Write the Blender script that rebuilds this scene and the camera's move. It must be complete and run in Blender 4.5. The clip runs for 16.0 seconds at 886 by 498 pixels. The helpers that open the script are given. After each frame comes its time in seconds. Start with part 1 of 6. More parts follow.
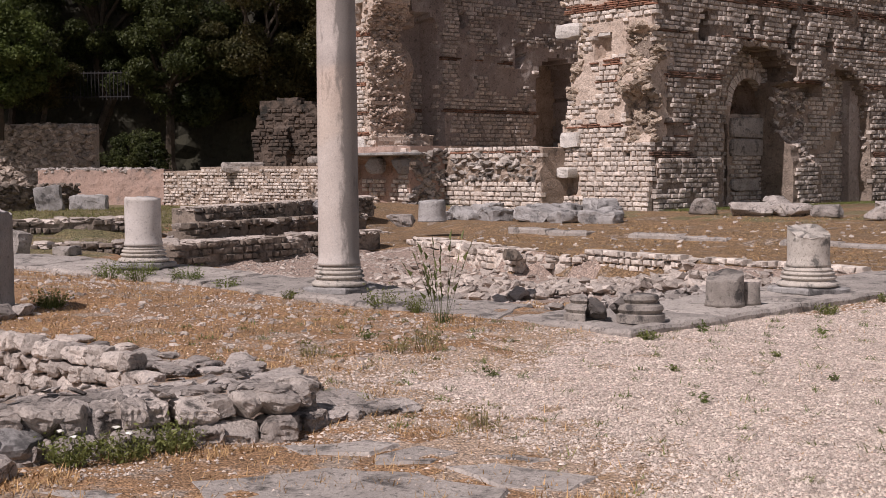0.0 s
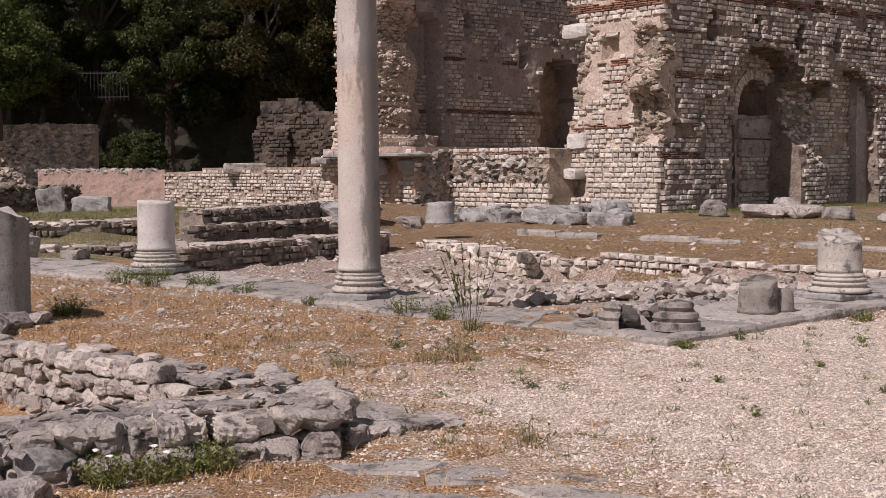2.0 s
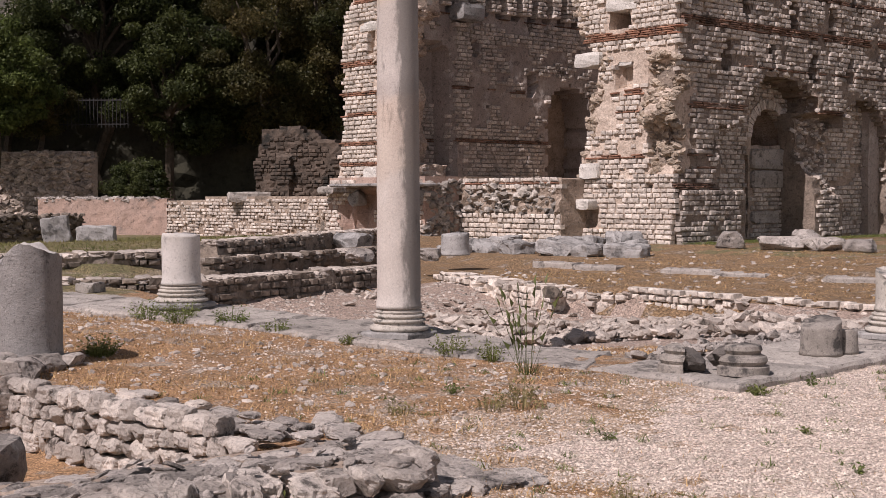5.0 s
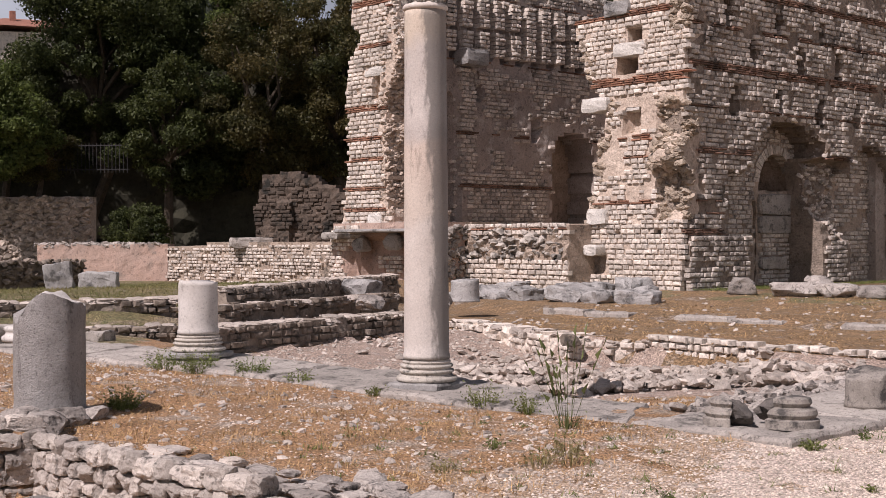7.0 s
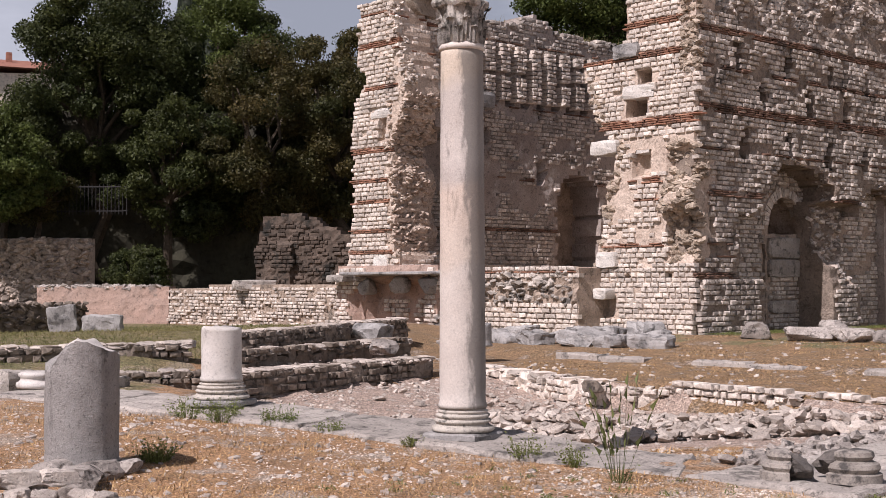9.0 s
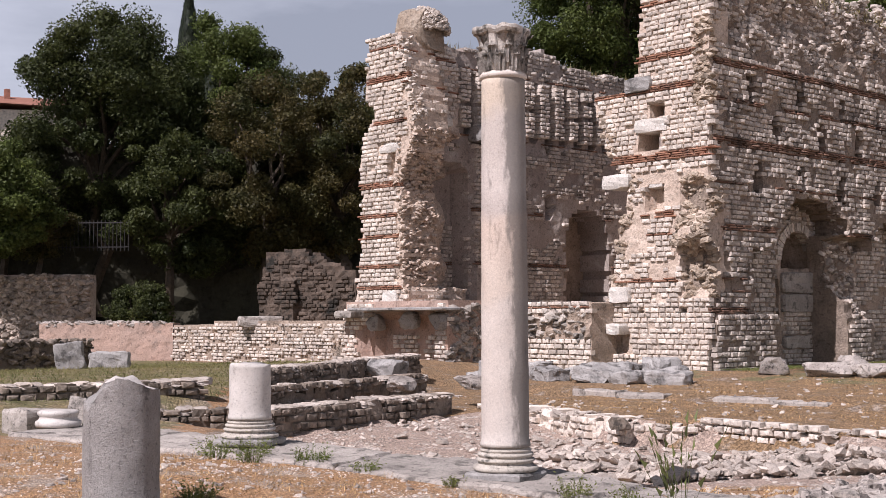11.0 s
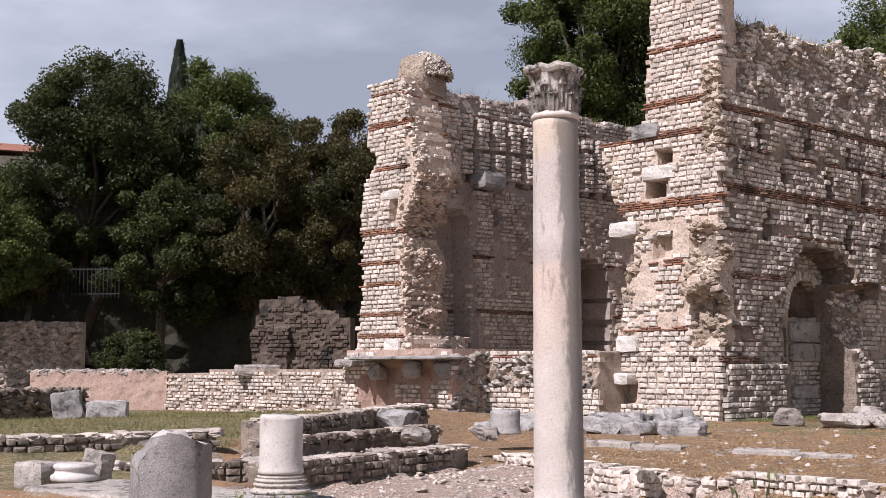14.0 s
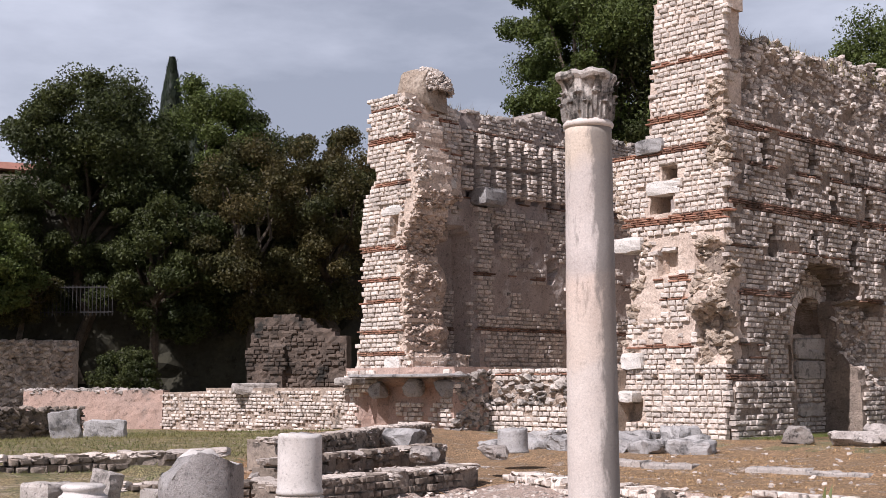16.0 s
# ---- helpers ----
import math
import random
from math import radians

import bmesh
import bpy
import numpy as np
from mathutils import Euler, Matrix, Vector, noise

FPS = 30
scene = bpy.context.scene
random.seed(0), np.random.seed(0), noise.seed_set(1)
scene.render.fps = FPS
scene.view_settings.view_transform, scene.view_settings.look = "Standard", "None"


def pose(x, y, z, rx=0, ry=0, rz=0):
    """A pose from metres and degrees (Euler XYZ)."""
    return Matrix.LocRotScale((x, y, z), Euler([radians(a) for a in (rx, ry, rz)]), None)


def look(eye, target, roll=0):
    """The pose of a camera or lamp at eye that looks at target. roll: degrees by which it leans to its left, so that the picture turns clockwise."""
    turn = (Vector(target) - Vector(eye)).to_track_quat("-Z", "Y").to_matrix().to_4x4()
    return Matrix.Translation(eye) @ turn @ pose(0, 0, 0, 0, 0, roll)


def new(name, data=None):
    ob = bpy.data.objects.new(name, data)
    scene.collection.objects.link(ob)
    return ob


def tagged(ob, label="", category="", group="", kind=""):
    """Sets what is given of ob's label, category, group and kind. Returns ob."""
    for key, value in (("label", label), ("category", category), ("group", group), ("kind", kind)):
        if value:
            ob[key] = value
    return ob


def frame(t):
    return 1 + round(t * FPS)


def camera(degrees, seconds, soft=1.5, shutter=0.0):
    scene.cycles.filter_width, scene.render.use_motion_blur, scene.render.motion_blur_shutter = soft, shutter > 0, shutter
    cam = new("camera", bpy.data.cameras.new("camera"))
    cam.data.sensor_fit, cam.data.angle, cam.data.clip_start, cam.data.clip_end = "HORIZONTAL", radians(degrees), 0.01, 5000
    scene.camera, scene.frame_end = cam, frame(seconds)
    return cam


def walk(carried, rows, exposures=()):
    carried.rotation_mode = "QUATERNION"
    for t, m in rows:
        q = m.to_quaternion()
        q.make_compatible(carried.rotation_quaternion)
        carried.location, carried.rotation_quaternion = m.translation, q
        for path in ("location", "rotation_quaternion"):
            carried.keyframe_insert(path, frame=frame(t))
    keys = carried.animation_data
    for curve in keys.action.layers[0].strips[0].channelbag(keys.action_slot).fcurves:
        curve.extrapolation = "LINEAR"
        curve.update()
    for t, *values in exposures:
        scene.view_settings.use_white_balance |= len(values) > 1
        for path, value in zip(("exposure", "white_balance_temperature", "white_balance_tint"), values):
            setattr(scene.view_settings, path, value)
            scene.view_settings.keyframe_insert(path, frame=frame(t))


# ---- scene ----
cam = camera(38.1, 16.0, soft=0.5)
PATH = [
    (0, (-0.658, -1.037, 1.405), (0.651, 0.47, 1.277), -0.4),
    (0.5, (-0.656, -0.941, 1.417), (0.655, 0.564, 1.288), -0.4),
    (1, (-0.66, -0.847, 1.424), (0.652, 0.657, 1.293), -0.4),
    (1.5, (-0.666, -0.748, 1.424), (0.648, 0.755, 1.294), -0.4),
    (2, (-0.678, -0.652, 1.436), (0.637, 0.85, 1.308), -0.4),
    (2.5, (-0.697, -0.543, 1.452), (0.62, 0.957, 1.328), -0.4),
    (3, (-0.716, -0.436, 1.472), (0.603, 1.062, 1.352), -0.3),
    (5.5, (-0.722, 0.129, 1.508), (0.608, 1.621, 1.438), -0.2),
    (6, (-0.736, 0.223, 1.523), (0.597, 1.714, 1.471), -0.2),
    (6.5, (-0.742, 0.356, 1.52), (0.593, 1.845, 1.487), -0.2),
    (7, (-0.752, 0.478, 1.511), (0.585, 1.965, 1.496), -0.2),
    (7.5, (-0.767, 0.605, 1.509), (0.572, 2.09, 1.513), -0.2),
    (8, (-0.791, 0.732, 1.524), (0.551, 2.214, 1.543), -0.1),
    (8.5, (-0.823, 0.847, 1.539), (0.522, 2.328, 1.575), -0.1),
    (9, (-0.838, 0.97, 1.545), (0.509, 2.448, 1.595), -0.1),
    (9.5, (-0.859, 1.096, 1.541), (0.489, 2.571, 1.605), -0.0),
    (10, (-0.871, 1.231, 1.528), (0.479, 2.705, 1.606), -0.1),
    (12.5, (-0.984, 1.823, 1.538), (0.374, 3.284, 1.685), -0.2),
    (13, (-0.985, 1.956, 1.535), (0.376, 3.413, 1.694), -0.2),
    (13.5, (-1.001, 2.086, 1.543), (0.364, 3.537, 1.713), -0.1),
    (14, (-1.022, 2.192, 1.548), (0.348, 3.637, 1.729), -0.1),
    (14.5, (-1.035, 2.298, 1.553), (0.338, 3.739, 1.743), -0.1),
    (15, (-1.036, 2.425, 1.545), (0.341, 3.862, 1.742), -0.2),
    (15.5, (-1.024, 2.549, 1.536), (0.355, 3.983, 1.739), -0.2),
    (16, (-1.016, 2.672, 1.53), (0.366, 4.103, 1.74), -0.2),
]
walk(cam, [(t, look(eye, target, roll)) for t, eye, target, roll in PATH],
     exposures=[(0, -0.22, 6280, 23), (5.5, -0.08, 6280, 23), (9, 0.16, 6130, 22.5), (12.5, 0.3, 5950, 21.5), (16, 0.35, 5930, 20.5)])

# ---- light ----
SUN = Vector((-0.97, -0.12, 1.17)).normalized()
sun_ob = new("sun", bpy.data.lights.new("sun", "SUN"))
sun_ob.data.energy, sun_ob.data.angle, sun_ob.data.color = 5.0, radians(0.6), (1.0, 0.945, 0.87)
sun_ob.matrix_world = look(SUN * 60, (0, 0, 0))

world = bpy.data.worlds.new("sky")
scene.world = world
world.use_nodes = True
wn, wl = world.node_tree.nodes, world.node_tree.links
sky = wn.new("ShaderNodeTexSky")
sky.sky_type, sky.sun_disc = "NISHITA", False
sky.sun_elevation, sky.sun_rotation = math.asin(SUN.z), math.atan2(SUN.x, SUN.y) % (2 * math.pi)
sky.air_density, sky.dust_density = 1.0, 2.2
coord = wn.new("ShaderNodeTexCoord")
squash = wn.new("ShaderNodeMapping")
squash.inputs["Scale"].default_value = (1.0, 1.0, 3.2)
wl.new(coord.outputs["Generated"], squash.inputs["Vector"])
cloud = wn.new("ShaderNodeTexNoise")
cloud.inputs["Scale"].default_value, cloud.inputs["Detail"].default_value, cloud.inputs["Roughness"].default_value = 2.3, 8.0, 0.55
wl.new(squash.outputs["Vector"], cloud.inputs["Vector"])
cloud_ramp = wn.new("ShaderNodeValToRGB")
cloud_ramp.color_ramp.elements[0].color = (0.46, 0.46, 0.46, 1)
cloud_ramp.color_ramp.elements[0].position, cloud_ramp.color_ramp.elements[1].position = 0.34, 0.60
wl.new(cloud.outputs["Fac"], cloud_ramp.inputs["Fac"])
veil = wn.new("ShaderNodeMix")
veil.data_type = "RGBA"
veil.inputs["B"].default_value = (19.6, 20.6, 21.4, 1)
height = wn.new("ShaderNodeSeparateXYZ")
wl.new(coord.outputs["Generated"], height.inputs[0])
haze = wn.new("ShaderNodeMapRange")
haze.inputs["From Min"].default_value, haze.inputs["From Max"].default_value = 0.34, 0.52
haze.inputs["To Min"].default_value, haze.inputs["To Max"].default_value = 1.0, 0.12
wl.new(height.outputs["Z"], haze.inputs["Value"])
thin = wn.new("ShaderNodeMath")
thin.operation = "MULTIPLY"
wl.new(cloud_ramp.outputs["Color"], thin.inputs[0])
wl.new(haze.outputs["Result"], thin.inputs[1])
wl.new(thin.outputs[0], veil.inputs["Factor"])
wl.new(sky.outputs["Color"], veil.inputs["A"])
wl.new(veil.outputs["Result"], wn["Background"].inputs["Color"])
wn["Background"].inputs["Strength"].default_value = 0.029


# ---- materials ----
def mat(name, c1, c2, c3=None, scale=3.0, fine=45.0, rough=0.92, bump=0.35, vary=0.3, stain=0.62, stain_scale=1.3, relief=0.02, grit=0.25, pits=0.45, cells=0.0, cell_tone=0.35, streak=1.0):
    """Mineral surface: two tones over a broad noise, a third as stains, grain and relief."""
    m = bpy.data.materials.new(name)
    m.use_nodes = True
    n, l = m.node_tree.nodes, m.node_tree.links
    bsdf = n["Principled BSDF"]
    bsdf.inputs["Roughness"].default_value = rough
    bsdf.inputs["Specular IOR Level"].default_value = 0.25
    pos = n.new("ShaderNodeNewGeometry")

    def noise_at(s, detail, rough_=0.6, drawn=1.0):
        t = n.new("ShaderNodeTexNoise")
        t.inputs["Scale"].default_value, t.inputs["Detail"].default_value, t.inputs["Roughness"].default_value = s, detail, rough_
        if drawn != 1.0:
            mp = n.new("ShaderNodeMapping")
            mp.inputs["Scale"].default_value = (1.0, 1.0, drawn)
            l.new(pos.outputs["Position"], mp.inputs["Vector"])
            l.new(mp.outputs["Vector"], t.inputs["Vector"])
        else:
            l.new(pos.outputs["Position"], t.inputs["Vector"])
        return t.outputs["Fac"]

    def ramp(fac, lo, hi):
        r = n.new("ShaderNodeMapRange")
        r.inputs["From Min"].default_value, r.inputs["From Max"].default_value = lo, hi
        l.new(fac, r.inputs["Value"])
        return r.outputs["Result"]

    def mix(fac, a, b, mode="MIX"):
        x = n.new("ShaderNodeMix")
        x.data_type, x.blend_type = "RGBA", mode
        for key, v in (("Factor", fac), ("A", a), ("B", b)):
            s = x.inputs[key] if key == "Factor" else x.inputs[6 if key == "A" else 7]
            if isinstance(v, (int, float)):
                s.default_value = v
            elif isinstance(v, tuple):
                s.default_value = (*v, 1)
            else:
                l.new(v, s)
        return x.outputs[2]

    broad, grain = noise_at(scale, 5), noise_at(fine, 4, 0.7)
    col = mix(ramp(broad, 0.35, 0.65), c1, c2)
    if c3:
        col = mix(ramp(noise_at(stain_scale, 7, 0.68, streak), stain, stain + 0.1), col, c3)
    info = n.new("ShaderNodeObjectInfo")
    add = n.new("ShaderNodeMath")
    add.operation = "ADD"
    l.new(info.outputs["Random"], add.inputs[0])
    l.new(pos.outputs["Random Per Island"], add.inputs[1])
    wrap = n.new("ShaderNodeMath")
    wrap.operation = "FRACT"
    l.new(add.outputs[0], wrap.inputs[0])
    tone = n.new("ShaderNodeMapRange")
    tone.inputs["To Min"].default_value, tone.inputs["To Max"].default_value = 1 - vary, 1 + vary * 0.6
    l.new(wrap.outputs[0], tone.inputs["Value"])
    g = n.new("ShaderNodeMapRange")
    g.inputs["From Min"].default_value, g.inputs["From Max"].default_value = 0.25, 0.75
    g.inputs["To Min"].default_value, g.inputs["To Max"].default_value = 1 - min(0.8, grit * 1.35), 1 + grit * 0.95
    l.new(grain, g.inputs["Value"])
    both = n.new("ShaderNodeMath")
    both.operation = "MULTIPLY"
    hole = n.new("ShaderNodeMapRange")
    hole.inputs["From Min"].default_value, hole.inputs["From Max"].default_value = 0.36, 0.45
    hole.inputs["To Min"].default_value, hole.inputs["To Max"].default_value = 1 - pits, 1.0
    l.new(noise_at(fine * 0.42, 6, 0.72), hole.inputs["Value"])
    pitted = n.new("ShaderNodeMath")
    pitted.operation = "MULTIPLY"
    l.new(tone.outputs[0], pitted.inputs[0])
    l.new(hole.outputs[0], pitted.inputs[1])
    last = pitted.outputs[0]
    dist = None
    if cells:
        vor = n.new("ShaderNodeTexVoronoi")
        vor.inputs["Scale"].default_value = cells
        l.new(pos.outputs["Position"], vor.inputs["Vector"])
        one = n.new("ShaderNodeSeparateColor")
        l.new(vor.outputs["Color"], one.inputs[0])
        for src, lo, hi, a, z in ((one.outputs[0], 0.0, 1.0, 1 - cell_tone, 1 + cell_tone), (vor.outputs["Distance"], 0.35, 0.85, 1.05, 0.68)):
            mr = n.new("ShaderNodeMapRange")
            mr.inputs["From Min"].default_value, mr.inputs["From Max"].default_value = lo, hi
            mr.inputs["To Min"].default_value, mr.inputs["To Max"].default_value = a, z
            l.new(src, mr.inputs["Value"])
            mu = n.new("ShaderNodeMath")
            mu.operation = "MULTIPLY"
            l.new(last, mu.inputs[0])
            l.new(mr.outputs[0], mu.inputs[1])
            last = mu.outputs[0]
        dist = vor.outputs["Distance"]
    l.new(last, both.inputs[0])
    l.new(g.outputs[0], both.inputs[1])
    scaled = n.new("ShaderNodeVectorMath")
    scaled.operation = "SCALE"
    l.new(col, scaled.inputs[0])
    l.new(both.outputs[0], scaled.inputs["Scale"])
    l.new(scaled.outputs[0], bsdf.inputs["Base Color"])
    hump = n.new("ShaderNodeMath")
    hump.operation = "ADD"
    l.new(grain, hump.inputs[0])
    if dist:
        flip = n.new("ShaderNodeMath")
        flip.operation = "MULTIPLY"
        flip.inputs[1].default_value = -1.6
        l.new(dist, flip.inputs[0])
        l.new(flip.outputs[0], hump.inputs[1])
    else:
        l.new(noise_at(fine * 0.3, 5), hump.inputs[1])
    b = n.new("ShaderNodeBump")
    b.inputs["Strength"].default_value, b.inputs["Distance"].default_value = bump, relief
    l.new(hump.outputs[0], b.inputs["Height"])
    l.new(b.outputs["Normal"], bsdf.inputs["Normal"])
    return m


def leaf_mat(name, c1, c2, glow=0.35):
    """Leaves: tone by leaf and by bough, some light through them."""
    m = mat(name, c1, c2, scale=0.5, fine=6, rough=0.6, bump=0.0, vary=0.5, pits=0.0)
    n, l = m.node_tree.nodes, m.node_tree.links
    bsdf = n["Principled BSDF"]
    src = bsdf.inputs["Base Color"].links[0].from_socket
    tr = n.new("ShaderNodeBsdfTranslucent")
    l.new(src, tr.inputs["Color"])
    mx = n.new("ShaderNodeMixShader")
    mx.inputs[0].default_value = glow
    l.new(bsdf.outputs[0], mx.inputs[1])
    l.new(tr.outputs[0], mx.inputs[2])
    l.new(mx.outputs[0], n["Material Output"].inputs["Surface"])
    return m


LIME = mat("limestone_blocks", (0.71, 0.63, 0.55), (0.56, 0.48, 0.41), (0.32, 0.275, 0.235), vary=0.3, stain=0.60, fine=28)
# stains, plus the shade of the south and inner walls toned into the colour
LIME_WORN_SHADE = mat("stained_shade_toned_blocks", (0.62, 0.545, 0.475), (0.46, 0.40, 0.345), (0.22, 0.19, 0.165), vary=0.35, stain=0.55, fine=28)
LIME_DARK = mat("weathered_blocks", (0.47, 0.42, 0.37), (0.34, 0.30, 0.26), (0.15, 0.135, 0.12), vary=0.35, stain=0.52, fine=28)
ROCK = mat("grey_rubble_stone", (0.52, 0.46, 0.41), (0.31, 0.272, 0.24), (0.085, 0.076, 0.069), vary=0.35, stain=0.55, stain_scale=7, fine=50, bump=0.9, pits=0.6)
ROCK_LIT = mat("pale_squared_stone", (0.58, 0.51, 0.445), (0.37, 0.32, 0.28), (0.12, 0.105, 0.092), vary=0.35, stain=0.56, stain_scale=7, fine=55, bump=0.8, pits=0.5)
WHITE_BLOCK = mat("white_block_stone", (0.68, 0.635, 0.575), (0.58, 0.535, 0.48), (0.36, 0.33, 0.3), vary=0.1, stain=0.64, stain_scale=3, fine=40)
# near-black because the shade of overhanging trees is put into the stone's colour
RUIN_SHADE_STONE = mat("tree_shade_ruin_stone", (0.15, 0.112, 0.087), (0.09, 0.07, 0.055), (0.035, 0.032, 0.027), vary=0.4, stain=0.52, stain_scale=1.2, fine=20, bump=0.6)
TERRACE_STONE = mat("buff_field_stone", (0.52, 0.43, 0.35), (0.37, 0.305, 0.25), (0.15, 0.125, 0.105), vary=0.4, stain=0.57, stain_scale=4, fine=20, bump=0.6)
FIELD_STONE = mat("brown_field_stone", (0.24, 0.20, 0.165), (0.165, 0.14, 0.115), (0.08, 0.07, 0.06), vary=0.4, stain=0.55, stain_scale=4, fine=20, bump=0.6)
STEP_STONE = mat("dark_lichened_stone", (0.30, 0.245, 0.195), (0.19, 0.155, 0.125), (0.08, 0.068, 0.057), vary=0.4, stain=0.55, stain_scale=4, fine=28, bump=0.6)
ROCK_PALE = mat("pale_rubble_stone", (0.58, 0.505, 0.44), (0.43, 0.365, 0.31), (0.18, 0.155, 0.132), vary=0.35, stain=0.58, stain_scale=6, fine=60, bump=0.6)
ROCK_GREY = mat("grey_block_stone", (0.40, 0.38, 0.36), (0.27, 0.255, 0.24), (0.11, 0.105, 0.1), vary=0.25, stain=0.55, stain_scale=3, fine=50, bump=0.5)
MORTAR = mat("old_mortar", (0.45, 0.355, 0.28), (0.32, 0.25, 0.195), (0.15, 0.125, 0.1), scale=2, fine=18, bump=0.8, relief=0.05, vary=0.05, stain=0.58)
# darker copy of the mortar: the south wall's shaded recesses are in its colour
SHADE_MORTAR = mat("recess_shade_mortar", (0.33, 0.262, 0.208), (0.22, 0.175, 0.14), (0.10, 0.085, 0.07), scale=2, fine=18, bump=0.8, relief=0.05, vary=0.05, stain=0.56)
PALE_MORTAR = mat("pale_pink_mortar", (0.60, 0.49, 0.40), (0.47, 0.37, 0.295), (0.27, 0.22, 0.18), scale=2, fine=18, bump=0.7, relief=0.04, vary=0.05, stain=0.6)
CORE = mat("rubble_core", (0.52, 0.43, 0.34), (0.40, 0.31, 0.23), (0.22, 0.18, 0.15), scale=3, fine=14, bump=0.9, relief=0.08, vary=0.3, stain=0.6)
PLASTER = mat("inner_plaster", (0.40, 0.34, 0.30), (0.30, 0.25, 0.22), (0.47, 0.42, 0.38), scale=1.2, fine=22, bump=0.4, vary=0.02, stain=0.55)
PINK = mat("pink_plaster", (0.46, 0.32, 0.255), (0.38, 0.28, 0.23), (0.25, 0.205, 0.175), scale=1.5, fine=25, bump=0.4, vary=0.03, stain=0.6)
BRICK = mat("thin_red_brick", (0.27, 0.128, 0.082), (0.37, 0.205, 0.135), (0.15, 0.088, 0.066), scale=4, fine=40, vary=0.4, stain=0.55)
BRICK_BROWN = mat("dark_brown_brick", (0.20, 0.115, 0.08), (0.29, 0.18, 0.13), (0.1, 0.07, 0.055), scale=4, fine=40, vary=0.45, stain=0.52)
SLAB = mat("pale_paving", (0.46, 0.412, 0.365), (0.33, 0.295, 0.262), (0.15, 0.135, 0.12), scale=2.2, fine=55, vary=0.15, stain=0.53, stain_scale=4, bump=0.6, pits=0.6)
MARBLE = mat("column_stone", (0.60, 0.54, 0.48), (0.53, 0.46, 0.40), (0.55, 0.40, 0.31), scale=1.8, fine=70, bump=0.15, vary=0.03, stain=0.56, stain_scale=0.9, rough=0.75, grit=0.12, pits=0.3)
MARBLE_STUMP = mat("white_column_stone", (0.58, 0.54, 0.50), (0.47, 0.43, 0.39), (0.3, 0.275, 0.25), scale=2.5, fine=70, bump=0.2, vary=0.03, stain=0.6, stain_scale=5, rough=0.75, grit=0.12, pits=0.3)
SHAFT = mat("patched_column_stone", (0.60, 0.548, 0.50), (0.53, 0.475, 0.43), (0.22, 0.20, 0.18), scale=2.5, fine=70, bump=0.2, vary=0.02, stain=0.57, stain_scale=5.0, streak=0.22, rough=0.75, grit=0.16, pits=0.16)


def patches(m, stops):
    """Old repairs: the shaft's stone changes tone from drum to drum."""
    n, l = m.node_tree.nodes, m.node_tree.links
    link = next(k for k in l if k.to_node.type == "VECT_MATH")
    src = link.from_socket
    pos = n.new("ShaderNodeNewGeometry")
    sep = n.new("ShaderNodeSeparateXYZ")
    l.new(pos.outputs["Position"], sep.inputs[0])
    wob = n.new("ShaderNodeTexNoise")
    wob.inputs["Scale"].default_value = 2.4
    l.new(pos.outputs["Position"], wob.inputs["Vector"])
    ad = n.new("ShaderNodeMath")
    ad.operation = "MULTIPLY_ADD"
    ad.inputs[1].default_value = 0.35
    l.new(wob.outputs["Fac"], ad.inputs[0])
    l.new(sep.outputs["Z"], ad.inputs[2])
    rg = n.new("ShaderNodeMapRange")
    rg.inputs["From Min"].default_value, rg.inputs["From Max"].default_value = 0.0, 4.0
    l.new(ad.outputs[0], rg.inputs["Value"])
    rp = n.new("ShaderNodeValToRGB")
    rp.color_ramp.interpolation = "EASE"
    el = rp.color_ramp.elements
    while len(el) < len(stops):
        el.new(0.5)
    for e, (p, c) in zip(el, stops):
        e.position, e.color = p, (*c, 1)
    l.new(rg.outputs["Result"], rp.inputs["Fac"])
    mx = n.new("ShaderNodeMix")
    mx.data_type, mx.blend_type = "RGBA", "MULTIPLY"
    mx.inputs[0].default_value = 1.0
    l.new(src, mx.inputs[6])
    l.new(rp.outputs["Color"], mx.inputs[7])
    l.new(mx.outputs[2], link.to_socket)


patches(SHAFT, ((0.0, (1, 1, 1)), (0.44, (1.0, 0.98, 0.96)), (0.47, (1.0, 0.94, 0.88)), (0.62, (1.0, 0.91, 0.84)), (0.66, (0.84, 0.82, 0.82)), (0.70, (0.98, 0.97, 0.97)), (0.84, (0.86, 0.84, 0.83)), (0.88, (1.0, 0.93, 0.82)), (1.0, (1.0, 0.93, 0.84))))


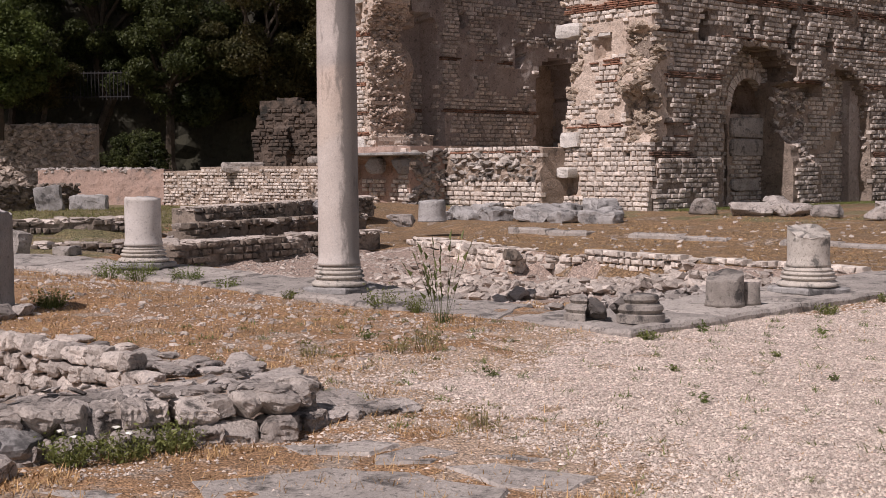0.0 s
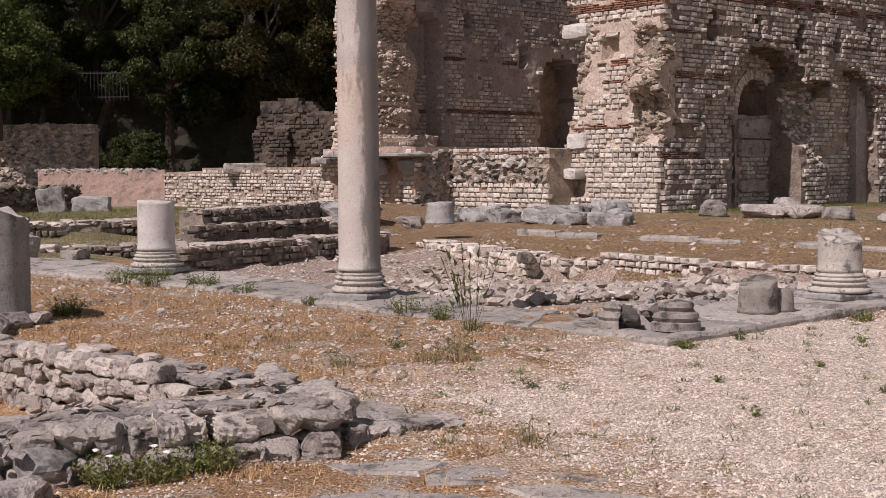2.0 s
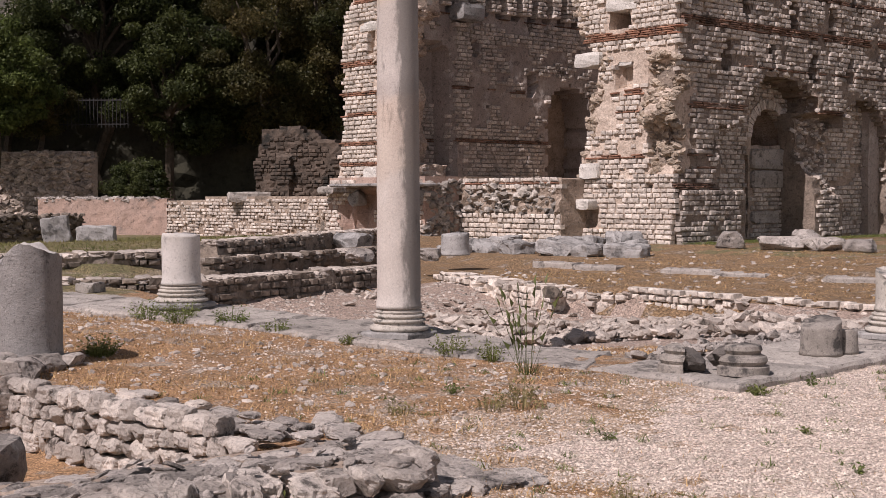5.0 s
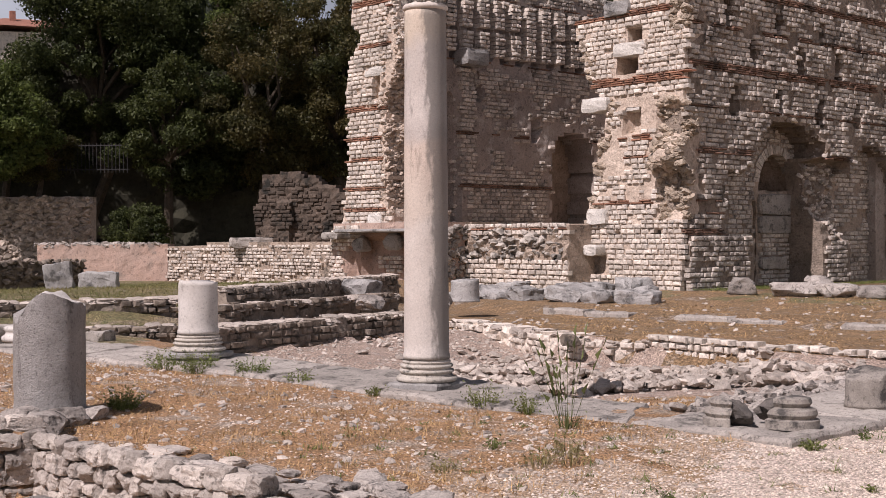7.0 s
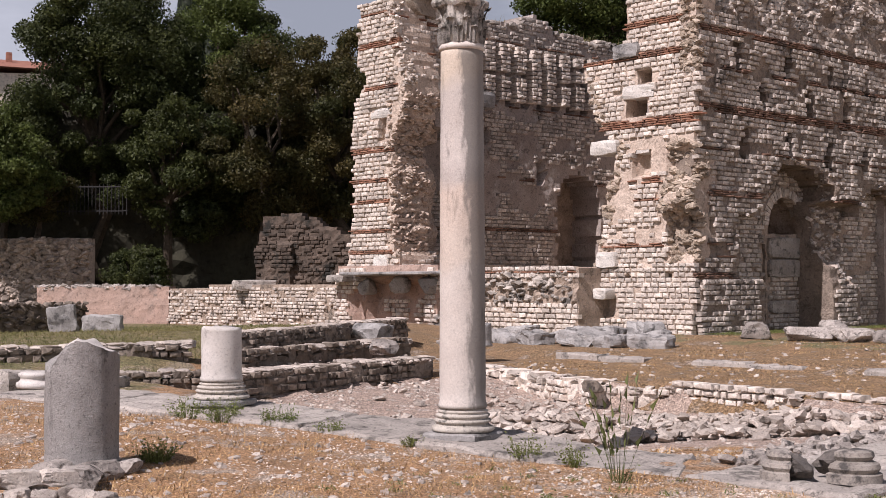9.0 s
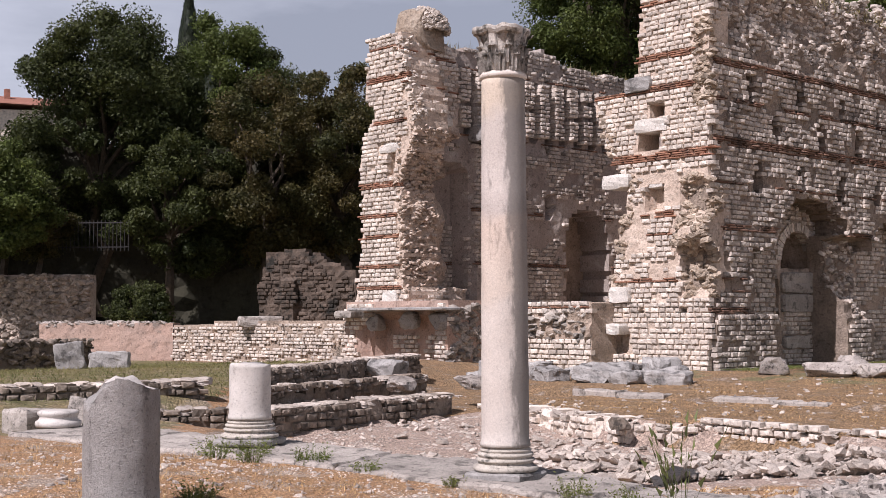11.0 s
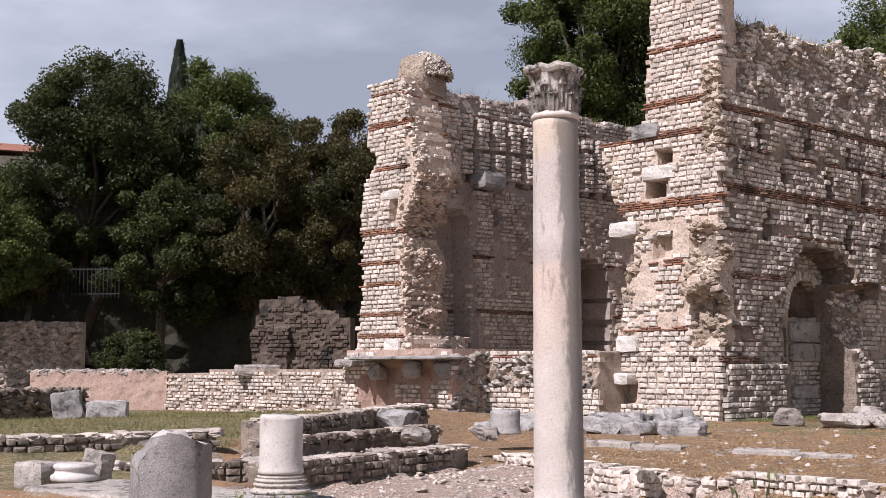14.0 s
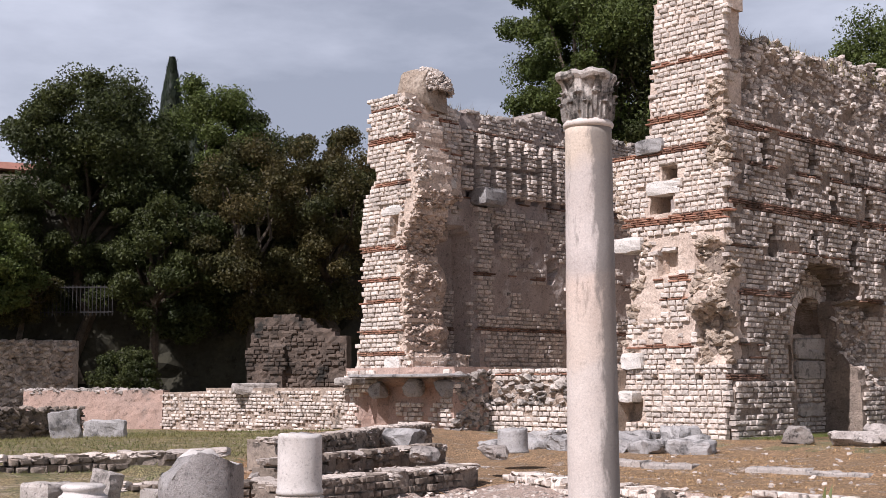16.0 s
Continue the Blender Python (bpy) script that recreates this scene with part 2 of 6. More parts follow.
def lichen(m, foot, axis, start):
    """Dark lichen in ragged streaks down one side of a shaft, thicker near its head."""
    n, l = m.node_tree.nodes, m.node_tree.links
    bsdf = n["Principled BSDF"]
    src = bsdf.inputs["Base Color"].links[0].from_socket
    here = n.new("ShaderNodeNewGeometry")
    obj = n.new("ShaderNodeVectorMath")
    obj.operation = "SUBTRACT"
    obj.inputs[1].default_value = foot
    l.new(here.outputs["Position"], obj.inputs[0])
    dot = n.new("ShaderNodeVectorMath")
    dot.operation = "DOT_PRODUCT"
    dot.inputs[1].default_value = (*axis, 0.028)
    l.new(obj.outputs[0], dot.inputs[0])
    stretch = n.new("ShaderNodeMapping")
    stretch.inputs["Scale"].default_value = (1, 1, 0.35)
    l.new(obj.outputs[0], stretch.inputs["Vector"])
    rag = n.new("ShaderNodeTexNoise")
    rag.inputs["Scale"].default_value, rag.inputs["Detail"].default_value, rag.inputs["Roughness"].default_value = 7.0, 6.0, 0.7
    l.new(stretch.outputs["Vector"], rag.inputs["Vector"])
    both = n.new("ShaderNodeMath")
    both.operation = "MULTIPLY_ADD"
    both.inputs[1].default_value = 0.32
    l.new(rag.outputs["Fac"], both.inputs[0])
    l.new(dot.outputs["Value"], both.inputs[2])
    lim = n.new("ShaderNodeMapRange")
    lim.inputs["From Min"].default_value, lim.inputs["From Max"].default_value = start, start + 0.05
    lim.inputs["To Max"].default_value = 0.72
    l.new(both.outputs[0], lim.inputs["Value"])
    mx = n.new("ShaderNodeMix")
    mx.data_type = "RGBA"
    l.new(lim.outputs["Result"], mx.inputs["Factor"])
    l.new(src, mx.inputs[6])
    mx.inputs[7].default_value = (0.13, 0.12, 0.108, 1)
    l.new(mx.outputs[2], bsdf.inputs["Base Color"])


lichen(SHAFT, (6.785, 9.085, 0.176), (0.66, -0.75), 0.24)
CAP = mat("capital_stone", (0.60, 0.55, 0.49), (0.40, 0.36, 0.32), (0.10, 0.092, 0.08), scale=9, fine=80, bump=0.4, vary=0.1, stain=0.48, stain_scale=6)
FRAGMENT = mat("dark_fragment_stone", (0.36, 0.32, 0.28), (0.25, 0.22, 0.19), (0.09, 0.082, 0.075), scale=5, fine=80, bump=0.4, vary=0.1, stain=0.52, stain_scale=6)
DARK_BREAK = mat("dark_broken_stone", (0.15, 0.13, 0.115), (0.09, 0.08, 0.072), (0.26, 0.235, 0.21), scale=5, fine=60, bump=0.6, vary=0.1, stain=0.6, stain_scale=6)
BASE = mat("column_base_stone", (0.52, 0.47, 0.41), (0.40, 0.36, 0.31), (0.14, 0.13, 0.115), scale=5, fine=80, bump=0.3, vary=0.1, stain=0.54, stain_scale=7)
GRANITE = mat("grey_granite", (0.35, 0.328, 0.308), (0.27, 0.252, 0.236), (0.13, 0.12, 0.112), scale=6, fine=110, bump=0.7, vary=0.05, stain=0.56, stain_scale=5, streak=0.25)
GRAVEL = mat("pale_gravel", (0.73, 0.595, 0.505), (0.59, 0.475, 0.395), (0.44, 0.31, 0.21), scale=9, fine=70, bump=0.45, relief=0.03, vary=0.02, stain=0.58, stain_scale=2.2, grit=0.4, pits=0.3, cells=62, cell_tone=0.38)
MIXED = mat("thin_gravel_over_earth", (0.57, 0.43, 0.32), (0.44, 0.325, 0.23), (0.40, 0.265, 0.155), scale=5, fine=65, bump=0.5, relief=0.03, vary=0.02, stain=0.52, stain_scale=2.6, grit=0.4, pits=0.4, cells=58, cell_tone=0.35)
FIELD = mat("dry_field_ground", (0.39, 0.25, 0.14), (0.26, 0.175, 0.098), (0.44, 0.355, 0.285), scale=1.6, fine=40, bump=0.9, relief=0.03, vary=0.02, stain=0.56, stain_scale=1.6, grit=0.45, pits=0.5, cells=26, cell_tone=0.3)
EARTH = mat("dry_straw_earth", (0.45, 0.268, 0.142), (0.30, 0.182, 0.10), (0.40, 0.32, 0.25), scale=3, fine=60, bump=0.45, relief=0.02, vary=0.02, stain=0.51, stain_scale=2.5, grit=0.6, pits=0.65, cells=75, cell_tone=0.35)
RUBBLE_EARTH = mat("pinkish_rubble_earth", (0.47, 0.36, 0.29), (0.36, 0.27, 0.22), (0.60, 0.52, 0.45), scale=3, fine=45, bump=0.6, relief=0.03, vary=0.02, stain=0.55, stain_scale=3, grit=0.4, pits=0.5, cells=34, cell_tone=0.22)
TURF = mat("thin_turf", (0.17, 0.165, 0.075), (0.31, 0.235, 0.125), (0.36, 0.29, 0.2), scale=2.0, fine=45, bump=0.8, relief=0.03, vary=0.02, stain=0.52, stain_scale=2.5, grit=0.4, cells=30, cell_tone=0.3)
# near-black soil: the deep shade under the trees is put into its colour
SHADE_SOIL = mat("soil_with_tree_shade", (0.035, 0.032, 0.024), (0.05, 0.047, 0.03), scale=0.6, fine=6, bump=0.6, vary=0.05)
PEBBLE = mat("pebbles", (0.68, 0.58, 0.495), (0.48, 0.40, 0.33), scale=8, fine=60, bump=0.1, vary=0.45)
STRAW = mat("straw", (0.55, 0.365, 0.175), (0.36, 0.22, 0.105), scale=4, fine=20, bump=0.0, vary=0.45)
WEED = leaf_mat("weed_green", (0.14, 0.18, 0.05), (0.21, 0.22, 0.07))
DRYWEED = leaf_mat("dry_weed", (0.25, 0.22, 0.1), (0.34, 0.27, 0.13))
LEAF = leaf_mat("dark_oak_leaves", (0.036, 0.048, 0.015), (0.075, 0.086, 0.024))
LEAF_RUST = leaf_mat("rusty_leaves", (0.05, 0.056, 0.018), (0.105, 0.08, 0.027))
LEAF_FRESH = leaf_mat("fresh_leaves", (0.068, 0.095, 0.022), (0.115, 0.14, 0.035))
CYPRESS = leaf_mat("cypress_green", (0.014, 0.022, 0.011), (0.026, 0.034, 0.015), 0.1)
WEED_DARK = leaf_mat("dark_weed_stalks", (0.10, 0.12, 0.04), (0.15, 0.16, 0.055), 0.2)
FLOWER = mat("red_blossom", (0.30, 0.06, 0.04), (0.24, 0.05, 0.035), bump=0.0)
WHITE_FLOWER = mat("white_blossom", (0.75, 0.74, 0.68), (0.7, 0.68, 0.6), bump=0.0)
BARK = mat("bark", (0.11, 0.085, 0.06), (0.07, 0.055, 0.04), scale=5, fine=25, bump=0.8)
STUCCO = mat("house_stucco", (0.72, 0.63, 0.52), (0.66, 0.58, 0.48), scale=0.4, fine=8, bump=0.1, vary=0.02)
ROOF = mat("terracotta_roof", (0.36, 0.17, 0.12), (0.29, 0.135, 0.095), scale=1, fine=9, bump=0.5, vary=0.2)
GLASSY = mat("dark_window", (0.05, 0.05, 0.055), (0.04, 0.04, 0.05), rough=0.2, bump=0.0)
IRON = mat("dark_iron", (0.03, 0.03, 0.032), (0.045, 0.04, 0.038), rough=0.6, bump=0.1)


# ---- building blocks ----
def mesh_ob(name, verts, faces, material, parent=None, smooth=False):
    me = bpy.data.meshes.new(name)
    me.from_pydata([tuple(v) for v in np.asarray(verts).tolist()], [], [tuple(f) for f in (faces.tolist() if hasattr(faces, "tolist") else faces)])
    for one in (material if isinstance(material, (list, tuple)) else [material]):
        me.materials.append(one)
    if smooth:
        me.polygons.foreach_set("use_smooth", [True] * len(me.polygons))
    ob = new(name, me)
    if parent:
        ob.parent = parent
    return ob


def empty(name, m=None):
    ob = new(name)
    if m is not None:
        ob.matrix_world = m
    return ob


def part(name, bm, material, parent=None, label="", smooth=False):
    me = bpy.data.meshes.new(name)
    bm.to_mesh(me)
    bm.free()
    me.materials.append(material)
    if smooth:
        me.polygons.foreach_set("use_smooth", [True] * len(me.polygons))
    ob = new(name, me)
    if parent:
        ob.parent = parent
    return tagged(ob, label)


def fbm(x, y, z=0.0, octaves=4):
    return noise.fractal(Vector((x, y, z)), 1.0, 2.0, octaves)


def rock_bm(seed, sx, sy, sz, rough=0.28, sub=2, cut=9):
    """An angular boulder: a lump flattened by planes, then roughened."""
    rng = random.Random(seed)
    bm = bmesh.new()
    bmesh.ops.create_icosphere(bm, subdivisions=sub, radius=1.0)
    planes = [(Vector((rng.gauss(0, 1), rng.gauss(0, 1), rng.gauss(0, 0.8))).normalized(), rng.uniform(0.5, 0.78)) for _ in range(cut)]
    planes += [(Vector((0, 0, 1)), 0.66), (Vector((0, 0, -1)), 0.62)]
    off = Vector((seed * 3.7, seed * 1.3, 0))
    for v in bm.verts:
        for n_, d in planes:
            over = v.co.dot(n_) - d
            if over > 0:
                v.co -= n_ * over
        v.co *= 1 + 0.5 * rough * noise.noise(v.co * 1.9 + off) + 0.4 * rough * noise.noise(v.co * 4.3 + off) + 0.22 * rough * noise.noise(v.co * 10 + off)
        v.co = Vector((v.co.x * sx, v.co.y * sy, v.co.z * sz)) / 0.8 * 0.5
    return bm


def block_bm(seed, sx, sy, sz, rough=0.03, cuts=3):
    """A squared ashlar block with worn, uneven edges."""
    bm = bmesh.new()
    bmesh.ops.create_cube(bm, size=1.0)
    bmesh.ops.subdivide_edges(bm, edges=bm.edges[:], cuts=cuts, use_grid_fill=True)
    off = Vector((seed * 2.1, seed * 5.3, 1.7))
    for v in bm.verts:
        c = v.co * 2
        r = (abs(c.x) ** 10 + abs(c.y) ** 10 + abs(c.z) ** 10) ** 0.1
        v.co = v.co / max(r, 0.6)
        v.co = Vector((v.co.x * sx, v.co.y * sy, v.co.z * sz))
        v.co += Vector((noise.noise(v.co * 6 + off), noise.noise(v.co * 6 - off), noise.noise(v.co * 6 + off * 2))) * rough
    return bm


def smoothed(c):
    return max(0.0, (abs(c.x) + abs(c.y) + abs(c.z)) - 0.95)


ROCKS = [None] * 10
chip_rng = random.Random(5)
chips = [[(Vector((chip_rng.gauss(0, 1), chip_rng.gauss(0, 1), chip_rng.gauss(0, 1))).normalized(), chip_rng.uniform(0.36, 0.55)) for _ in range(13)] for _ in range(10)]
for i in range(10):
    bm_ = block_bm(11 + i, 0.92, 0.92, 0.84, 0.0, 6)
    o_ = Vector((i * 4.3, i * 1.9, 0.7))
    for v_ in bm_.verts:
        s_ = abs(v_.co.x * v_.co.y) ** 0.5
        for n__, d__ in chips[i]:
            over = v_.co.dot(n__) - d__
            if over > 0:
                v_.co -= n__ * over
        v_.co += noise.noise_vector(v_.co * 2.0 + o_) * 0.05 + noise.noise_vector(v_.co * 4.5 + o_) * 0.05 + noise.noise_vector(v_.co * 11.0 + o_) * 0.045
        v_.co *= 1.12
    ROCKS[i] = bpy.data.meshes.new("rock")
    bm_.to_mesh(ROCKS[i])
    bm_.free()
    ROCKS[i].materials.append(ROCK)
SQUARES = []
for i in range(8):
    bm_ = block_bm(61 + i, 0.98, 0.98, 0.94, 0.0, 7)
    o_ = Vector((i * 3.3, i * 2.9, 1.7))
    for v_ in bm_.verts:
        v_.co += noise.noise_vector(v_.co * 1.7 + o_) * 0.12 + noise.noise_vector(v_.co * 5.0 + o_) * 0.085 + noise.noise_vector(v_.co * 11.0 + o_) * 0.05
        for n__, d__ in chips[i][:5]:
            v_.co -= n__ * max(0.0, v_.co.dot(n__) - d__)
        v_.co *= 1 - 0.16 * smoothed(v_.co)
    SQUARES.append(bpy.data.meshes.new("squared_stone"))
    bm_.to_mesh(SQUARES[i])
    bm_.free()
    SQUARES[i].materials.append(ROCK_LIT)



def unit_block(seed):
    """A dressed facing stone of unit size; its face looks along -y."""
    rng = random.Random(seed)
    verts = []
    for inset, dep in ((0.0, 0.5), (0.0, -0.3), (0.03, -0.45), (0.12, -0.52)):
        for sx, sz in ((-1, -1), (1, -1), (1, 1), (-1, 1)):
            j = (lambda a: rng.uniform(-a, a)) if dep < 0 else (lambda a: 0)
            verts.append((sx * (0.5 - inset) + j(0.055), dep + j(0.06), sz * (0.5 - inset * 1.25) + j(0.075)))
    verts.append((rng.uniform(-0.1, 0.1), -0.53 - rng.uniform(-0.01, 0.05), rng.uniform(-0.1, 0.1)))
    faces = [(4 * r + a, 4 * r + (a + 1) % 4, 4 * r + (a + 1) % 4 + 4, 4 * r + a + 4) for r in range(3) for a in range(4)]
    faces += [(12, 13, 16), (13, 14, 16), (14, 15, 16), (15, 12, 16)]
    return np.array(verts), faces


UNITS = [unit_block(40 + i) for i in range(12)]
_meshes = {}


def unit_mesh(i, material):
    key = (i, material.name)
    if key not in _meshes:
        me = bpy.data.meshes.new("stone")
        me.from_pydata(UNITS[i][0].tolist(), [], UNITS[i][1])
        me.materials.append(material)
        _meshes[key] = me
    return _meshes[key]


def solid_wall(name, origin, U, length, z0, z1, thick, mask, push, material, cell=0.12, rough=0.03, parent=None):
    """A wall as a sheet of cells with thickness: mask(u, z) says where it stands, push(u, z) moves its face outwards."""
    U, O = Vector(U), Vector(origin)
    N = U.cross(Vector((0, 0, 1)))
    nu, nz = max(2, round(length / cell)), max(2, round((z1 - z0) / cell))
    us = [length * i / nu for i in range(nu + 1)]
    zs = [z0 + (z1 - z0) * j / nz for j in range(nz + 1)]
    on = [[mask((us[i] + us[i + 1]) / 2, (zs[j] + zs[j + 1]) / 2) for j in range(nz)] for i in range(nu)]
    ids, verts, faces = {}, [], []

    def node(i, j, back):
        k = (i, j, back)
        if k not in ids:
            u, z = us[i], zs[j]
            edge = 0 < i < nu and 0 < j < nz
            p = O + U * u + Vector((0, 0, z))
            a = noise.noise_vector(p * 3.1) * rough * (1.5 if edge else 0.3)
            p = p + U * a.x + Vector((0, 0, a.y if j > 0 else 0))
            p += N * ((push(u, z) + rough * noise.noise(p * 5.3)) if not back else -thick)
            ids[k] = len(verts)
            verts.append(p)
        return ids[k]

    for i in range(nu):
        for j in range(nz):
            if not on[i][j]:
                continue
            f = [node(i, j, 0), node(i + 1, j, 0), node(i + 1, j + 1, 0), node(i, j + 1, 0)]
            b = [node(i, j, 1), node(i + 1, j, 1), node(i + 1, j + 1, 1), node(i, j + 1, 1)]
            faces += [tuple(f), tuple(b[::-1])]
            for di, dj, a, c in ((0, -1, 0, 1), (1, 0, 1, 2), (0, 1, 2, 3), (-1, 0, 3, 0)):
                ii, jj = i + di, j + dj
                if not (0 <= ii < nu and 0 <= jj < nz and on[ii][jj]):
                    faces.append((f[c], f[a], b[a], b[c]))
    return mesh_ob(name, verts, faces, material, parent)


def facing(wall, origin, U, length, z0, z1, ok, push, bands=(), course=0.116, width=(0.14, 0.27), near=lambda u, z: False,
           stone=LIME, deep=0.16, seed=1, lost=0.015, gap=0.026, brick=BRICK):
    """Courses of dressed stone and bands of thin brick on a wall's face. near(u, z): the stones that are parts of their own."""
    rng = random.Random(seed)
    U, O = Vector(U), Vector(origin)
    N = U.cross(Vector((0, 0, 1)))
    sv, sf, bv, bf = [], [], [], []
    made, z = 0, z0
    while z < z1:
        band = next((n_ for bz, n_ in bands if bz <= z < bz + n_ * 0.05), 0)
        h = 0.05 if band else course * rng.uniform(0.9, 1.1)
        u = -rng.random() * 0.2
        while u < length:
            w = rng.uniform(0.22, 0.42) if band else rng.uniform(*width)
            uc, zc = u + w / 2, z + h / 2
            u += w
            if uc < 0 or uc > length or not ok(uc, zc) or rng.random() < lost:
                continue
            d = deep * rng.uniform(0.85, 1.15)
            out = push(uc, zc) + (0.015 if band else rng.uniform(-0.02, 0.03))
            k = rng.randrange(12)
            loc = O + U * uc + Vector((0, 0, zc)) + N * (out - d * 0.2)
            sx, sy, sz = w - gap * rng.uniform(0.6, 1.4), d, h - (0.012 if band else gap * rng.uniform(0.6, 1.3))
            tilt = rng.uniform(-0.02, 0.02)
            if not band and made < 300 and near(uc, zc):
                ob = new("stone", unit_mesh(k, stone))
                m = Matrix((U, -N, Vector((0, 0, 1)))).transposed().to_4x4()
                ob.matrix_world = Matrix.Translation(loc) @ m @ Matrix.Rotation(tilt, 4, "Y") @ Matrix.Diagonal((sx, sy, sz, 1))
                ob.parent = wall
                made += 1
                continue
            v = UNITS[k][0]
            tv, tf = (bv, bf) if band else (sv, sf)
            base = len(tv) * 17
            tv.append(np.array(loc) + np.outer(v[:, 0] * sx, U) + np.outer(v[:, 1] * sy, -N) + np.outer(v[:, 2] * sz + v[:, 0] * sx * tilt, (0, 0, 1)))
            tf += [tuple(a + base for a in f) for f in UNITS[k][1]]
        z += h
    if sv:
        tagged(mesh_ob("stone_courses", np.concatenate(sv), sf, stone, wall), kind="stuff")
    if bv:
        tagged(mesh_ob("brick_bands", np.concatenate(bv), bf, brick, wall), kind="stuff")


def rubble(wall, count, place, size, material=CORE, seed=3, name="rubble_core", flat=1.0):
    """Rough core stones bedded in a wall; place(rng) gives each one's spot."""
    rng = random.Random(seed)
    vs, fs, base = [], [], 0
    tmpl = []
    for i in range(6):
        bm = rock_bm(seed * 7 + i, 1, 1, 1, rough=0.35, sub=1, cut=4)
        bm.verts.index_update()
        tmpl.append((np.array([v.co[:] for v in bm.verts]), [[v.index for v in f.verts] for f in bm.faces]))
        bm.free()
    for _ in range(count):
        p = place(rng)
        if p is None:
            continue
        v, f = tmpl[rng.randrange(6)]
        s = rng.uniform(*size)
        rot = np.array(Euler((rng.uniform(-0.5, 0.5), rng.uniform(-0.5, 0.5), rng.uniform(0, 6.3))).to_matrix())
        vs.append((v * [s * rng.uniform(0.9, 1.5), s * rng.uniform(0.8, 1.2), s * flat * rng.uniform(0.5, 0.9)]) @ rot.T + np.array(p))
        fs += [tuple(a + base for a in q) for q in f]
        base += len(v)
    if vs:
        return tagged(mesh_ob(name, np.concatenate(vs), fs, material, wall), kind="stuff")


def lathe(profile, seg=48):
    """A turned solid from (radius, height) pairs."""
    bm = bmesh.new()
    rings = [[bm.verts.new((r * math.cos(2 * math.pi * i / seg), r * math.sin(2 * math.pi * i / seg), z)) for i in range(seg)] for r, z in profile]
    for a, b in zip(rings, rings[1:]):
        for i in range(seg):
            bm.faces.new((a[i], a[(i + 1) % seg], b[(i + 1) % seg], b[i]))
    bm.faces.new(rings[0][::-1])
    bm.faces.new(rings[-1])
    return bm


def interp(z, table):
    return float(np.interp(z, [a for a, _ in table], [b for _, b in table]))


def voussoirs(parent, cx, y, cz, r0, r1, a0, a1, count, material, deep=0.22, seed=1, lost=0.0):
    """A ring of wedge stones round an arch in a wall that faces -y."""
    rng = random.Random(seed)
    for i in range(count):
        if rng.random() < lost:
            continue
        p, q = radians(a0 + (a1 - a0) * (i + 0.06) / count), radians(a0 + (a1 - a0) * (i + 0.94) / count)
        out = y - 0.03 - rng.uniform(0, 0.03)
        rr = r1 + rng.uniform(-0.03, 0.03)
        vs = [(cx + r * math.cos(a), yy, cz + r * math.sin(a)) for yy in (out, out + deep) for r, a in ((r0, p), (rr, p), (rr, q), (r0, q))]
        mesh_ob("voussoir", vs, [(0, 1, 2, 3), (7, 6, 5, 4), (0, 4, 5, 1), (1, 5, 6, 2), (2, 6, 7, 3), (3, 7, 4, 0)], material, parent)


# ---- ground ----
def smooth(a, b, x):
    t = min(1.0, max(0.0, (x - a) / (b - a)))
    return t * t * (3 - 2 * t)


def inside(x, y, poly):
    hit_, j = False, len(poly) - 1
    for i in range(len(poly)):
        (xi, yi), (xj, yj) = poly[i], poly[j]
        if (yi > y) != (yj > y) and x < (xj - xi) * (y - yi) / (yj - yi) + xi:
            hit_ = not hit_
        j = i
    return hit_


BASIN = [(7.5, 6.5), (13.0, 6.6), (13.1, 9.5), (13.3, 11.9), (12.95, 12.9), (13.8, 15.0), (14.1, 16.9), (13.35, 16.75), (9.0, 15.85), (6.9, 13.8), (7.4, 10.5)]
PIT = [(-2.0, 5.5), (2.75, 5.35), (3.2, 6.0), (3.02, 7.0), (2.8, 8.2), (2.4, 8.9), (-2.0, 9.5)]


def ground_z(x, y):
    z = 0.052 * min(max(y - 4.6, 0), 6.2) * (1 - smooth(4.4, 6.0, x) * 0.36 - smooth(7.0, 9.0, x) * 0.3)
    z += 0.03 * smooth(8, 30, x)
    z += 0.085 * smooth(4.4, 6.4, x) * smooth(3.0, 5.2, y) * (1 - smooth(6.0, 9.0, y))
    if x > 15 or y > 15.5:
        far = 0.02 + 0.16 * smooth(17.6, 18.2, x) + 0.14 * smooth(19, 22, x)
        left = 0.44 - 0.22 * smooth(27, 33, y)
        k = smooth(0.0, 2.5, (y - 16.2) - (x - 9.0) * 0.55)
        z = far + (left - far) * k if x > 8 else z + (left - z) * smooth(15.5, 19.5, y)
    if inside(x, y, BASIN):
        z = 0.06 + 0.22 * smooth(14.0, 15.8, y) - 0.36 * smooth(6.6, 12.0, y) * (1 - 0.2 * smooth(-1.2, -0.1, x - np.interp(y, [6.6, 9.5, 11.9, 12.9, 16.8], [13.0, 13.1, 13.2, 12.95, 14.1])))
    if inside(x, y, PIT):
        z = -0.16
    z += 0.012 * fbm(x * 1.7, y * 1.7) + 0.05 * fbm(x * 0.3, y * 0.3, 4.0, 2) * smooth(8, 14, y)
    z += 3.2 * smooth(46, 58, y + 0.35 * x - 12) + 9.0 * smooth(58, 120, y + 0.5 * x - 12)
    return z


